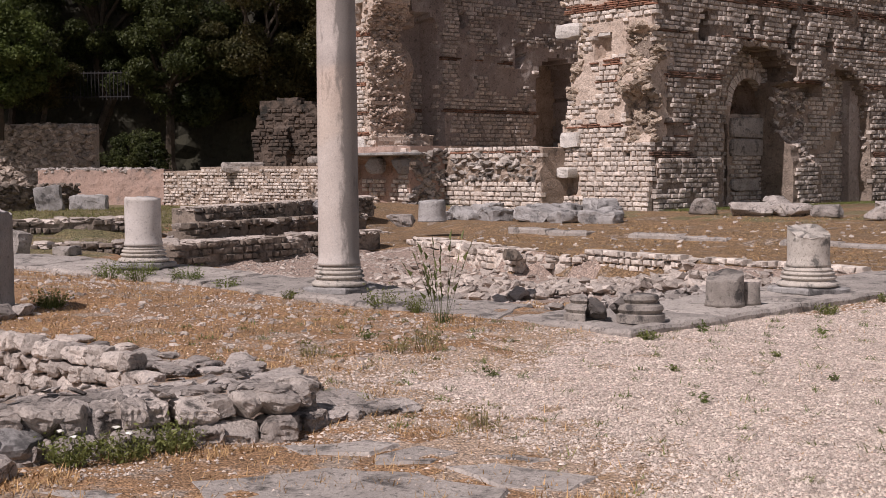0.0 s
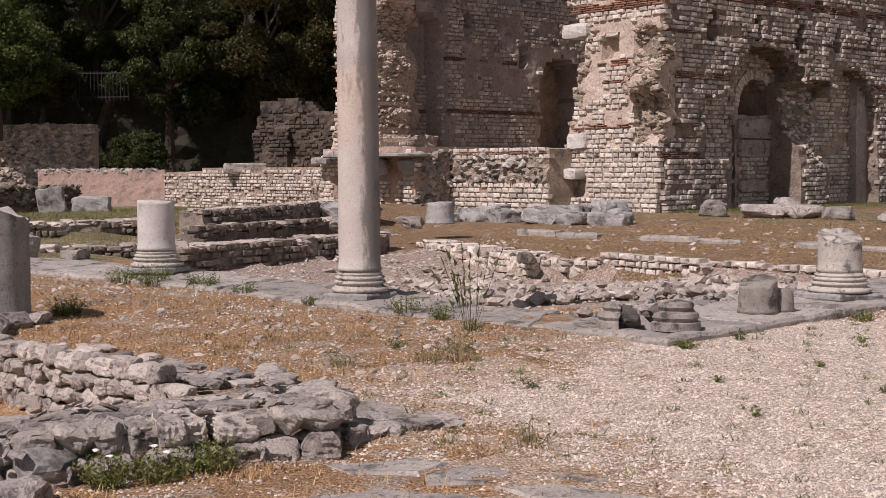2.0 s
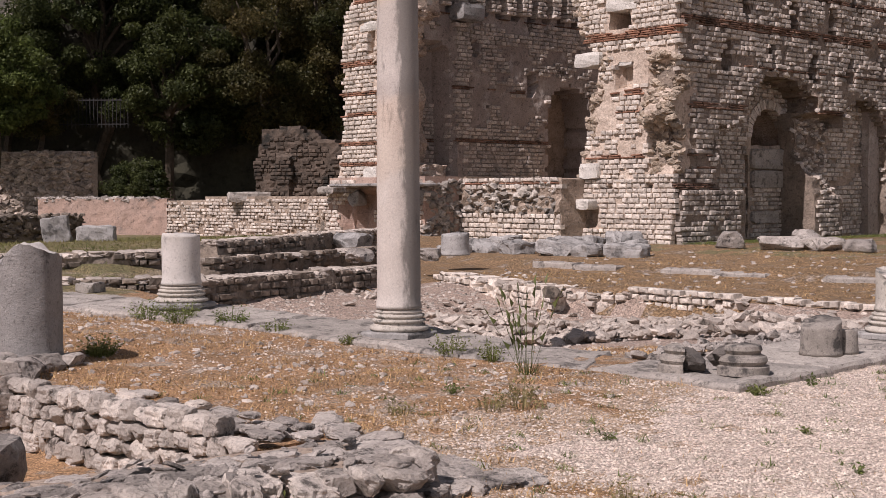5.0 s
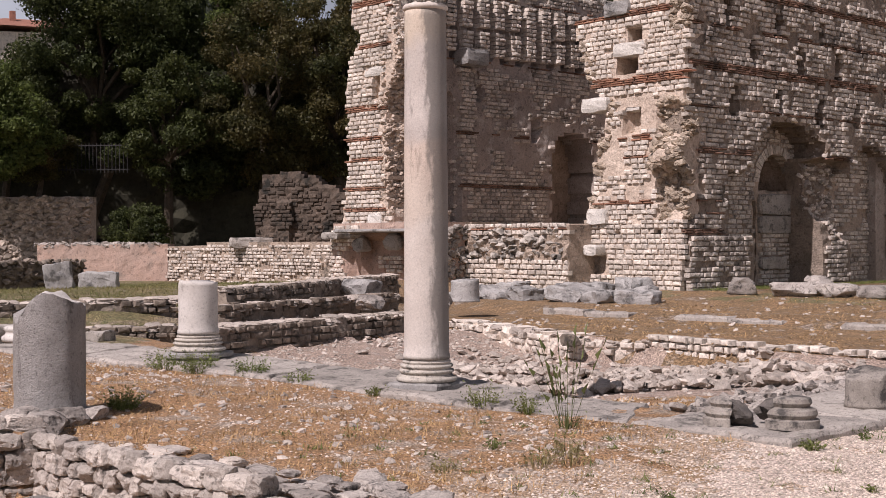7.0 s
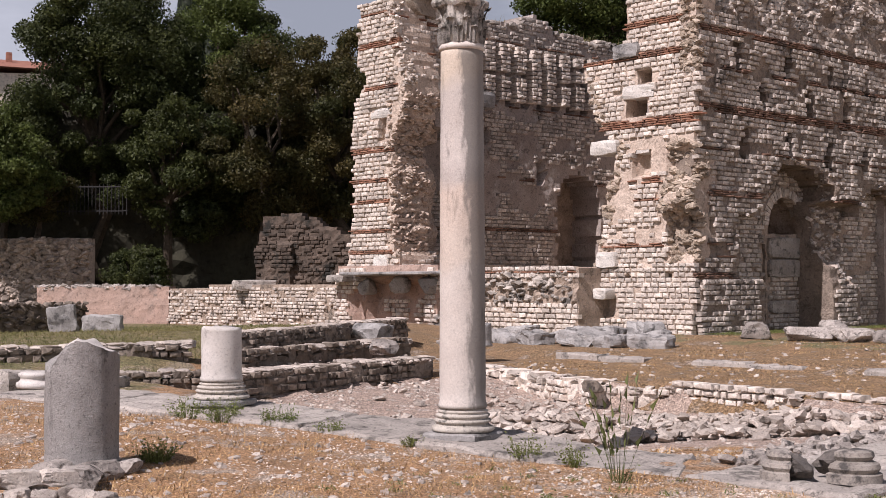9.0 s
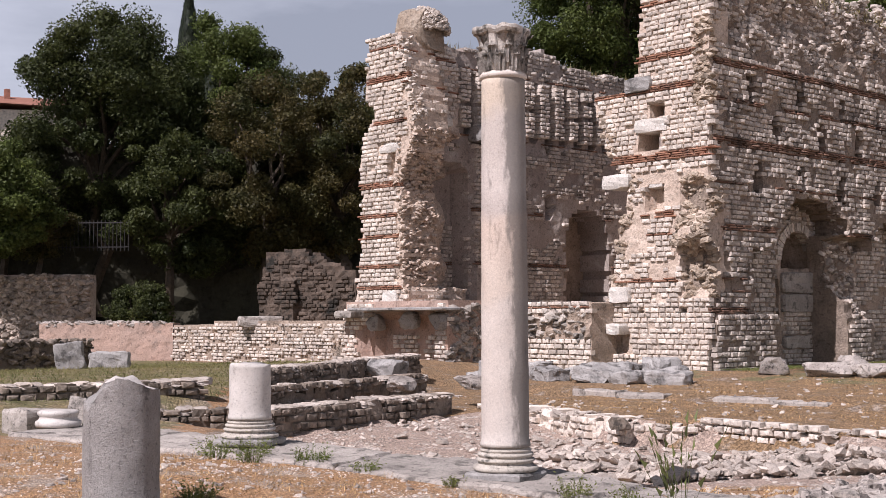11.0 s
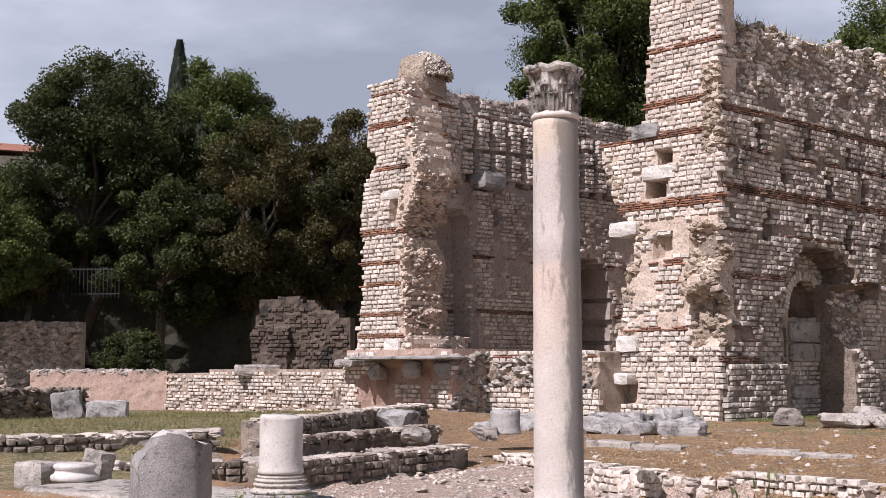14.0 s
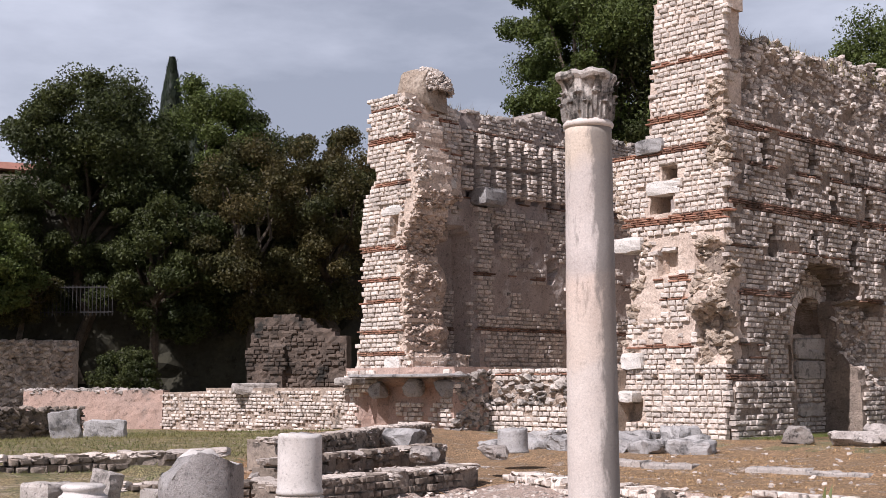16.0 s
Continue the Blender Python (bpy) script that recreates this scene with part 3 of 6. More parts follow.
def gravelled(x, y):
    """How deep a spot lies within the gravelled yard, with a frayed border."""
    fray = 0.5 * fbm(x * 0.8, y * 0.8, 2.0) + 0.55 * fbm(x * 3.1, y * 3.1, 6.0) + 0.5 * noise.noise(Vector((x * 9.7, y * 9.7, 3.0)))
    return min(5.5 + 0.12 * (x - 4) - y, x - 3.7 - 0.3 * (y - 3.5)) - 0.9 * fray


def ground_slot(x, y):
    w = 0.5 * fbm(x * 0.8, y * 0.8, 2.0)
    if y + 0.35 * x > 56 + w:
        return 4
    if inside(x, y, BASIN):
        return 1 if x < 9.0 + 2.4 * w and y < 13.5 else 2
    if inside(x, y, PIT):
        return 1
    if x < 9 and y < 15:
        d = gravelled(x, y)
        return 0 if d > 0.45 else (5 if d > -0.4 else 1)
    if y > 17.3 + (x - 9) * 1.1 and x < 19.5:
        return 3
    if x > 20.8 and w > 0.02:
        return 3
    return 0 if y < 5.2 else (6 if x > 12.9 + w else 1)


gx = list(np.arange(-400, -40, 60.0)) + list(np.arange(-40, -2, 3.0)) + list(np.arange(-2, 12, 0.14)) + list(np.arange(12, 26, 0.28)) + list(np.arange(26, 80, 2.5)) + list(np.arange(80, 1500, 90.0))
gy = list(np.arange(-400, -40, 60.0)) + list(np.arange(-40, 0, 3.0)) + list(np.arange(0, 14, 0.14)) + list(np.arange(14, 32, 0.3)) + list(np.arange(32, 80, 2.0)) + list(np.arange(80, 1500, 90.0))
gv = [(x, y, ground_z(x, y)) for x in gx for y in gy]
ny = len(gy)
gf = [(i * ny + j, (i + 1) * ny + j, (i + 1) * ny + j + 1, i * ny + j + 1) for i in range(len(gx) - 1) for j in range(ny - 1)]
ground = mesh_ob("ground", gv, gf, [GRAVEL, EARTH, RUBBLE_EARTH, TURF, SHADE_SOIL, MIXED, FIELD], smooth=True)
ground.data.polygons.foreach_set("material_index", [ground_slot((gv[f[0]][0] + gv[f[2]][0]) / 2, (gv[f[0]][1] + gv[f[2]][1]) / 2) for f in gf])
tagged(ground, "dry gravel and straw-covered earth of the excavation", "ground", kind="structure")

late = []

# ---- tall ruin: west face of the main pier ----
WX, WY = 22.5, 22.0
west_left = [(0.2, 21.4), (1.3, 21.35), (2.0, 21.1), (3.0, 20.95), (3.6, 20.9), (4.2, 20.62), (4.7, 20.6), (5.2, 21.1), (5.9, 21.42), (6.5, 21.62), (6.8, 21.7), (6.86, 20.4), (9.0, 20.25), (12.0, 20.1)]


def west_mask(u, z):
    y = WY - u
    if y > interp(z, west_left) + 0.12 * fbm(z * 2, 3.0):
        return False
    if 19.72 < y < 20.38 and 5.34 < z < 5.82 or 19.55 < y < 20.05 and 6.14 < z < 6.42:
        return False
    return y > 18.4 - 0.1 * smooth(9, 10, z)


def west_push(u, z):
    y = WY - u
    p = -0.03 * z
    t = smooth(19.15, 18.95, y) if 1.9 < z < 4.7 else 0.0
    if t:
        p += t * (0.34 * smooth(0.42, 0.1, abs(z - 3.4)) - 0.14 * smooth(0.7, 0.3, abs(z - 2.6)) - 0.26 * smooth(0.5, 0.2, abs(z - 4.2)) + 0.12 * fbm(y * 3, z * 3, 7))
    if 19.66 < y < 20.1 and 4.02 < z < 4.5:
        p -= 0.3
    if 20.65 < y < 21.1 and 0.75 < z < 1.12:
        p -= 0.25
    if (abs(y - 20.22) < 0.06 or abs(y - 19.08) < 0.06) and abs(z - 1.66) < 0.07:
        p -= 0.3
    return p


def west_ok(u, z):
    y = WY - u
    if not (interp(z, west_left) - 0.05 > y > 18.2):
        return False
    torn = 19.1 + 0.25 * fbm(z * 3, 1.0) if 1.95 < z < 4.75 else (18.75 + 0.2 * fbm(z * 3, 5.0) if 6.4 < z < 8.3 else 0)
    if y < torn:
        return False
    if 19.62 < y < 20.45 and 5.3 < z < 6.14 or 19.48 < y < 20.1 and 6.1 < z < 6.46:
        return False
    if 19.62 < y < 20.14 and 3.98 < z < 4.8:
        return False
    if 20.55 < y < 21.2 and 0.72 < z < 1.42:
        return False
    if 20.5 < y < 21.3 and 1.85 < z < 2.3:
        return False
    if (abs(y - 20.22) < 0.09 or abs(y - 19.08) < 0.09) and abs(z - 1.66) < 0.08:
        return False
    if 2.35 < z < 4.9 and fbm(y * 1.3, z * 1.3, 9.0) > -0.1:
        return False
    return True


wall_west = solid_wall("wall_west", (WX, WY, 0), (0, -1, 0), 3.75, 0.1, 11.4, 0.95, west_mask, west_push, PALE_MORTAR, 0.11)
tagged(wall_west, "tall ruined Roman pier of white blocks with red brick bands", "ruined wall", kind="structure")
WBANDS = ((1.62, 2), (2.22, 3), (3.3, 2), (3.75, 3), (5.08, 4), (6.72, 3), (7.45, 3), (8.66, 4))
late.append(lambda: facing(wall_west, (WX, WY, 0), (0, -1, 0), 3.75, 0.2, 11.3, west_ok, west_push, WBANDS, near=lambda u, z: z < 3.0 or 5 < z < 6.6, seed=5))


def west_torn(rng):
    if rng.random() < 0.6:
        z, y = rng.uniform(2.0, 4.7), rng.uniform(18.25, 19.1)
    elif rng.random() < 0.5:
        z, y = rng.uniform(6.3, 8.3), rng.uniform(18.3, 18.75)
    else:
        z = rng.uniform(1.5, 6.7)
        y = interp(z, west_left) + rng.uniform(-0.25, 0.05)
    return (WX - west_push(WY - y, z) + rng.uniform(0.0, 0.1), y, z)


late.append(lambda: rubble(wall_west, 520, west_torn, (0.09, 0.26), CORE, 8))

# ---- south face ----
SX, SY = 22.55, 18.28
top_noise = lambda x: 9.35 + 0.28 * fbm(x * 0.9, 2.0) + 0.3 * smooth(26, 31, x) + 0.1 * fbm(x * 4, 6.0)


def arch_cut(x, z, cx, r, spring):
    return abs(x - cx) < r and z < spring + math.sqrt(max(0.0, r * r - (x - cx) ** 2))


SOUTH_ARCH = [(25.1, 3.02), (25.25, 3.5), (25.55, 3.9), (26.15, 4.33), (26.8, 4.45), (27.8, 4.28), (28.4, 3.95)]


def south_open(x, z):
    if 24.2 + 0.1 * fbm(z * 2.5, 4.0) < x < 25.15 and 1.53 < z < 3.02:
        return True
    if 25.1 < x < 28.2 and z < interp(x, SOUTH_ARCH) + 0.08 * fbm(x * 3, 2.0) or 28.1 < x < 28.42 and 3.53 < z < 3.95:
        return True
    return 29.42 + 0.12 * fbm(z * 2, 6.0) < x < 31.9 and z < 2.6 + 1.35 * math.sqrt(max(0.0, 1 - ((x - 30.66) / 1.26) ** 2)) + 0.08 * fbm(x * 3, 8.0)


def south_torn(x, z):
    """The broken pier between the two bays."""
    return 28.15 < x < 29.5 and (1.97 if x < 28.6 else 1.43) < z < 3.53 + 0.06 * fbm(x * 4, 1.0)


def south_mask(u, z):
    x = SX + u
    if x < SX + 0.03 * z + 0.08:
        return False
    if z > top_noise(x) and x > 23.35 + 0.12 * fbm(z * 3, 1.0):
        return False
    return not south_open(x, z)


SLOTS = [(24.6, 4.68), (26.45, 4.85), (28.2, 4.75), (29.9, 4.7), (31.6, 4.7), (24.28, 6.78), (26.42, 6.75), (28.28, 6.7), (30.1, 6.7), (25.4, 5.9), (27.3, 5.9), (29.1, 5.9)]


def slot_at(x, z):
    return any(abs(x - a) < 0.12 and abs(z - b) < 0.33 for a, b in SLOTS)


def south_push(u, z):
    x = SX + u
    p = -0.012 * z
    if slot_at(x, z):
        p -= 0.7
    if z > 7.4:
        p -= 0.12 * smooth(7.4, 8.6, z) * (1 + fbm(x, z, 4.0)) - 0.22 * smooth(7.6, 8.2, z) * fbm(x * 1.8, z * 1.8, 9.0)
    if 3.6 < z < 7.4:
        p += 0.035 * round(3 * fbm(x * 0.6, z * 0.9, 23.0))
    if 2.0 < z < 4.2 and x < 23.3:
        p -= 0.2 * smooth(23.3, 22.9, x) * (1 + 0.8 * fbm(x * 4, z * 4, 2.0))
    if south_torn(x, z):
        return p - 0.3 - 0.22 * smooth(1.6, 2.9, z) + 0.3 * fbm(x * 2.2, z * 2.2, 5.0)
    if z < 1.53:
        p += 0.07
    return p


def south_ok(u, z):
    x = SX + u
    if not south_mask(u, z) or slot_at(x, z) or south_torn(x, z):
        return False
    if x < 23.15 + 0.15 * fbm(z * 3, 2.0) and 2.95 < z < 4.3:
        return False
    if z > 7.6 + 0.5 * fbm(x * 1.1, 12.0) and x > 23.6 and fbm(x * 1.4, z * 1.8, 11.0) > -0.08:
        return False
    if south_open(x - 0.12, z) or south_open(x + 0.12, z) or south_open(x, z - 0.1):
        return False
    return fbm(x * 1.1, z * 1.6, 31.0) < 0.4 and not (z > 3.2 and fbm(x * 1.4, z * 6.0, 37.0) > 0.42)


wall_south = solid_wall("wall_south", (SX, SY, 0), (1, 0, 0), 12.0, 0.05, 11.4, 1.05, south_mask, south_push, SHADE_MORTAR, 0.13, 0.04)
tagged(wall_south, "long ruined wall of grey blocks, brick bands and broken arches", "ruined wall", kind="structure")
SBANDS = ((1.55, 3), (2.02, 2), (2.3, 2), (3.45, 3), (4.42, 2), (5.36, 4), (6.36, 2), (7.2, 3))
late.append(lambda: facing(wall_south, (SX, SY, 0), (1, 0, 0), 11.9, 0.15, 11.3, south_ok, south_push, SBANDS, near=lambda u, z: z < 1.4 and u < 7.2, seed=6, lost=0.035, stone=LIME_WORN_SHADE, brick=BRICK_BROWN))


def south_core(rng):
    if rng.random() < 0.55:
        x = rng.uniform(23.6, 34)
        z = top_noise(x) + 0.08 - rng.uniform(0, 1.5) ** 1.4
        return (x, SY - south_push(x - SX, z) + rng.uniform(0, 0.15), z)
    x, z = rng.uniform(24.1, 32), rng.uniform(1.4, 4.6)
    if south_torn(x, z):
        return (x, SY - south_push(x - SX, z) + rng.uniform(-0.05, 0.1), z)
    if not south_open(x, z) and any(south_open(x + a, z + b) for a, b in ((0.25, 0), (-0.25, 0), (0, -0.25), (0, 0.25))):
        return (x, SY + rng.uniform(0, 0.6), z)
    return None


late.append(lambda: rubble(wall_south, 4800, south_core, (0.07, 0.2), LIME_WORN_SHADE, 9))

# wall at the back of the recesses, with its walled-up arched door
BY = 19.28


def back_mask(u, z):
    return not (arch_cut(25.2 + u, z, 27.63, 0.76, 2.92) and z > 2.66 or abs(25.2 + u - 26.76) < 0.07 and 0.35 < z < 2.5)


wall_recess = solid_wall("wall_recess", (25.2, BY, 0), (1, 0, 0), 9.4, 0.1, 5.2, 2.0, back_mask, lambda u, z: 0.0, MORTAR, 0.13, 0.03)
tagged(wall_recess, "recessed wall with a walled-up arched doorway", "ruined wall", kind="structure")


def back_ok(u, z):
    x = 25.2 + u
    if abs(x - 26.76) < 0.16 and 0.3 < z < 2.6 or abs(x - 27.8) < 1.0 and 2.1 < z < 2.64 or abs(x - 27.6) < 0.76 and 1.62 < z < 2.08 or abs(x - 27.45) < 0.6 and 0.72 < z < 1.04:
        return False
    if abs(x - 27.63) < 1.0 and z > 2.6 and arch_cut(x, z, 27.63, 1.0, 2.92):
        return False
    return fbm(x * 0.9, z * 0.9, 17.0) < 0.45 or z < 2.2


late.append(lambda: facing(wall_recess, (25.2, BY, 0), (1, 0, 0), 9.3, 0.15, 5.1, back_ok, lambda u, z: 0.0, (), seed=7, stone=LIME_WORN_SHADE))

wall_bay = solid_wall("wall_bay", (29.1, 18.86, 0), (1, 0, 0), 3.2, 0.1, 4.6, 0.4, lambda u, z: True, lambda u, z: 0.0, MORTAR, 0.16, 0.03)
tagged(wall_bay, "coursed back wall of the second blind bay", "ruined wall", kind="structure")
late.append(lambda: facing(wall_bay, (29.1, 18.86, 0), (1, 0, 0), 3.2, 0.15, 4.5, lambda u, z: fbm(u * 1.3, z * 1.3, 41.0) < 0.36, lambda u, z: 0.0, ((2.3, 2),), seed=44, stone=LIME_WORN_SHADE, brick=BRICK_BROWN))

# ---- inner north wall seen through the gap ----
NX, NY = 22.6, 27.0


def north_mask(u, z):
    x = NX + u
    if z > 8.95 + 0.12 * fbm(x * 1.5, 4.0) + 0.38 * smooth(0.75, 0.45, abs(x - 26.6)):
        return False
    return not (arch_cut(x, z, 28.5, 1.0 + 0.1 * fbm(z * 3, 7.0), 3.8) and z > 1.8)


def north_slot(x, z):
    return 6.68 < z < 8.28 and (x - 22.86) % 0.635 < 0.245 and x < 31


def north_push(u, z):
    x = NX + u
    if north_slot(x, z):
        return -0.36
    if x < 23.5 and z < 5.15 + 0.62 * math.sqrt(max(0, 1 - ((x - 22.85) / 0.68) ** 2)):
        return -0.6
    if ((x - 26.82) / 0.2) ** 2 + ((z - 4.75) / 0.3) ** 2 < 1 or ((x - 24.5) / 0.14) ** 2 + ((z - 5.7) / 0.2) ** 2 < 1:
        return -0.3
    return (0.2 if 23.6 < x < 24.12 and z < 6.32 else 0.0) + 0.035 * fbm(x * 1.4, z * 1.4, 8.0)


def north_ok(u, z):
    x = NX + u
    if not north_mask(u, z) or 6.6 < z < 8.28 and x < 31 or ((x - 26.82) / 0.3) ** 2 + ((z - 4.75) / 0.4) ** 2 < 1:
        return False
    if z > 6.5:
        return fbm(x * 2, z * 2, 3.0) < 0.3
    if 23.55 < x < 24.17:
        return z > 3.0 or fbm(z * 2, x) > -0.1
    if x < 23.5 and 2.9 < z < 5.9:
        return z < 4.1
    return z < 3.5 + 0.9 * fbm(x * 0.8, 3.0) and not arch_cut(x, z, 28.5, 1.14, 3.8) or fbm(x * 1.2, z * 1.6, 21.0) > 0.22 or 5.0 < z < 6.5 and fbm(x * 0.9, z * 0.7, 14.0) > 0.1


def slot_piers():
    """White piers of small blocks between the wall's slots, two stones to a course."""
    rng = random.Random(81)
    vs, fs = [], []
    for k in range(13):
        x0 = 22.47 + 0.635 * k
        z, end = 6.7 + 0.1 * rng.random(), 8.28
        while z < end:
            h = rng.uniform(0.105, 0.135)
            if not 7.40 < z + h / 2 < 7.5 and rng.random() > 0.04:
                cut = rng.uniform(0.13, 0.27)
                for a, b in ((0.0, cut), (cut, 0.39)):
                    loc = np.array((x0 + (a + b) / 2 + rng.uniform(-0.012, 0.012), NY - 0.03 + rng.uniform(-0.03, 0.03), z + h / 2))
                    v = UNITS[rng.randrange(12)][0] * [b - a - 0.018, 0.3, h - 0.02]
                    fs += [tuple(q + 17 * len(vs) for q in f) for f in UNITS[0][1]]
                    vs.append(v + loc)
            z += h
    tagged(mesh_ob("slot_piers", np.concatenate(vs), fs, LIME, wall_north), kind="stuff")


late.append(slot_piers)
wall_north = solid_wall("wall_north", (NX, NY, 0), (1, 0, 0), 9.2, 0.1, 9.4, 1.2, north_mask, north_push, PLASTER, 0.13, 0.02)
tagged(wall_north, "tall inner wall with plaster, a niche and a row of slots", "ruined wall", kind="structure")
late.append(lambda: facing(wall_north, (NX, NY, 0), (1, 0, 0), 9.1, 1.8, 9.2, north_ok, north_push, ((2.95, 2), (4.4, 2), (6.5, 2), (8.3, 2)), seed=8, stone=LIME_WORN_SHADE, near=lambda u, z: z > 8.0, brick=BRICK_BROWN))


def north_top(rng):
    x = rng.uniform(22.6, 31.2)
    return (x, NY + rng.uniform(-0.05, 1.0), 8.9 + 0.4 * smooth(0.75, 0.45, abs(x - 26.6)) * rng.random() + rng.uniform(-0.12, 0.06))


late.append(lambda: rubble(wall_north, 260, north_top, (0.12, 0.28), LIME_DARK, 10))

wall_east = solid_wall("wall_east", (31.4, 27.2, 0), (0, -1, 0), 8.6, 0.1, 8.4, 0.8, lambda u, z: z < 7.6 + 0.5 * fbm(u, 2.0), lambda u, z: 0.0, PLASTER, 0.3)
tagged(wall_east, "plastered far wall of the roofless hall", "ruined wall", kind="structure")
niche_back = solid_wall("wall_niche_back", (27.0, NY + 1.15, 0), (1, 0, 0), 3.4, 1.4, 5.6, 0.5, lambda u, z: True, lambda u, z: 0.05 * fbm(u, z * 2), MORTAR, 0.25)
tagged(niche_back, "dark rubble back of the arched niche", "ruined wall", kind="structure")
# unseen block added above the niche to shut out the sky's light
niche_roof = part("niche_roof", block_bm(4, 3.4, 1.5, 0.4, 0.05), MORTAR)
niche_roof.location = (28.7, NY + 1.0, 5.4)
tagged(niche_roof, "unseen mortar block keeping skylight out of the arched niche", "ruined wall", kind="structure")
hall_floor = part("hall_floor", block_bm(3, 8.6, 7.4, 0.5, 0.05), MORTAR)
hall_floor.location = (27.15, 23.3, 1.58)
tagged(hall_floor, "raised mortar floor of the roofless hall", "floor", kind="structure")

# ---- north pier, with its torn flank ----
PX, PY = 20.6, 28.5
pier_right = [(1.8, 26.1), (2.1, 26.2), (2.4, 26.45), (3.2, 26.5), (4.4, 26.55), (5.0, 26.6), (5.8, 26.2), (6.3, 26.0), (6.9, 25.95), (7.5, 26.2), (8.4, 26.45), (9.2, 26.6)]
pier_left = [(1.8, 28.4), (2.3, 28.25), (3.5, 28.05), (5.5, 28.15), (6.3, 28.05), (6.9, 27.55), (7.4, 27.95), (9.0, 27.85)]


def pier_mask(u, z):
    y = PY - u
    if not (interp(z, pier_right) + 0.1 * fbm(z * 3, 4.0) < y < interp(z, pier_left)):
        return False
    return z < 8.95 + 0.1 * fbm(u * 3, 1.0)


def pier_push(u, z):
    y = PY - u
    return -0.35 if 26.75 < y < 27.05 and 5.25 < z < 5.8 else -0.01 * z


def pier_ok(u, z):
    y = PY - u
    if not pier_mask(u, z) or 26.7 < y < 27.1 and 5.2 < z < 5.85:
        return False
    if abs(y - 26.95) < 0.5 and 5.82 < z < 6.15:
        return False
    return y > 26.62 + 0.18 * fbm(z * 2.4, 7.0) - (0.3 if z < 2.4 or z > 6.2 else 0)


pier = solid_wall("wall_pier", (PX, PY, 0), (0, -1, 0), 3.4, 1.75, 9.4, 1.2, pier_mask, pier_push, PALE_MORTAR, 0.11, 0.04)
tagged(pier, "broken pier of white blocks banded with red brick", "ruined wall", kind="structure")
PBANDS = ((2.2, 3), (2.75, 3), (3.5, 3), (4.05, 3), (4.85, 4), (6.5, 3), (7.7, 3), (8.55, 2))
late.append(lambda: facing(pier, (PX, PY, 0), (0, -1, 0), 3.4, 1.9, 9.2, pier_ok, pier_push, PBANDS, near=lambda u, z: True, seed=11))
def flank_push(u, z):
    p = 0.16 * fbm(u * 1.8, z * 1.5, 3.0) + 0.07 * fbm(u * 5, z * 5, 6.0)
    if z > 6.5:
        return 0.06 * p - 0.35 * smooth(8.2, 8.9, z) * u * 0.3
    p -= 0.62 * smooth(4.55, 5.4, z) * smooth(6.5, 6.15, z) * smooth(-0.1, 0.5, u)
    p += 0.16 * math.exp(-((z - 4.2) / 0.45) ** 2) + 0.18 * math.exp(-((z - 2.9) / 0.4) ** 2)
    return p + (0.25 if z < 2.3 else 0.0) - 0.75 * smooth(0.85, 1.15, u) * (2.35 < z < 5.3)


flank = solid_wall("wall_flank", (20.95, 26.62, 0), (1, 0, 0), 1.85, 1.75, 9.3, 1.1, lambda u, z: z < 8.8 + 0.1 * fbm(u * 4, 0.3), flank_push, PALE_MORTAR, 0.09, 0.06)
tagged(flank, "torn flank of the broken pier with the stub of an arch", "ruined wall", kind="structure")


def flank_spot(rng):
    if rng.random() < 0.62:
        u, z = rng.uniform(-0.3, 0.95), rng.uniform(2.3, 4.9)
    elif rng.random() < 0.5:
        u, z = rng.uniform(-0.35, 0.1), rng.uniform(4.8, 8.8)
    else:
        u, z = rng.uniform(-0.2, 1.9), rng.uniform(6.2, 6.5)
    return (20.95 + u, 26.62 - flank_push(u, z) + rng.uniform(-0.03, 0.08), z)


late.append(lambda: facing(flank, (20.95, 26.62, 0), (1, 0, 0), 1.85, 1.9, 8.75, lambda u, z: z < 2.35 and u < 1.2 or z > 6.85 and fbm(u * 2.2, z * 2.2, 19.0) < 0.12, flank_push, ((7.45, 3), (8.4, 2)), seed=47))
late.append(lambda: facing(pier, (20.62, 26.6, 0), (1, 0, 0), 1.2, 1.9, 8.85, lambda u, z: z < 2.2 or z > 6.8 and fbm(u * 2.4, z * 2.4, 29.0) < 0.16, lambda u, z: 26.6 - interp(z, pier_right) - 0.05 + 0.05 * fbm(u * 3, z * 3, 2.0), ((7.45, 3), (8.4, 2)), seed=49))
late.append(lambda: rubble(pier, 900, lambda r: (lambda z: (20.62 + r.uniform(0, 1.15), interp(z, pier_right) + r.uniform(-0.1, 0.12), z))(r.uniform(2.2, 6.5)), (0.06, 0.17), PALE_MORTAR, 33))
late.append(lambda: rubble(pier, 160, lambda r: (lambda z: (20.62 + r.uniform(0, 0.4), interp(z, pier_right) + r.uniform(-0.05, 0.12), z))(r.uniform(6.5, 8.9)), (0.06, 0.15), LIME, 53))
late.append(lambda: rubble(flank, 900, flank_spot, (0.06, 0.17), PALE_MORTAR, 12))
late.append(lambda: rubble(flank, 60, lambda r: (lambda a: (21.75 + 0.62 * math.cos(a), 26.62 + r.uniform(-0.05, 0.25), 5.75 + 0.62 * math.sin(a)))(r.uniform(1.3, 3.4)), (0.12, 0.22), LIME, 48, "arch_stones"))
lump = part("rubble_lump", rock_bm(77, 1.35, 1.1, 1.3, 0.2, 3, 3), CORE)
lump.location = (21.8, 26.9, 9.15)
tagged(lump, "rounded rubble lump crowning the broken pier", "rubble")
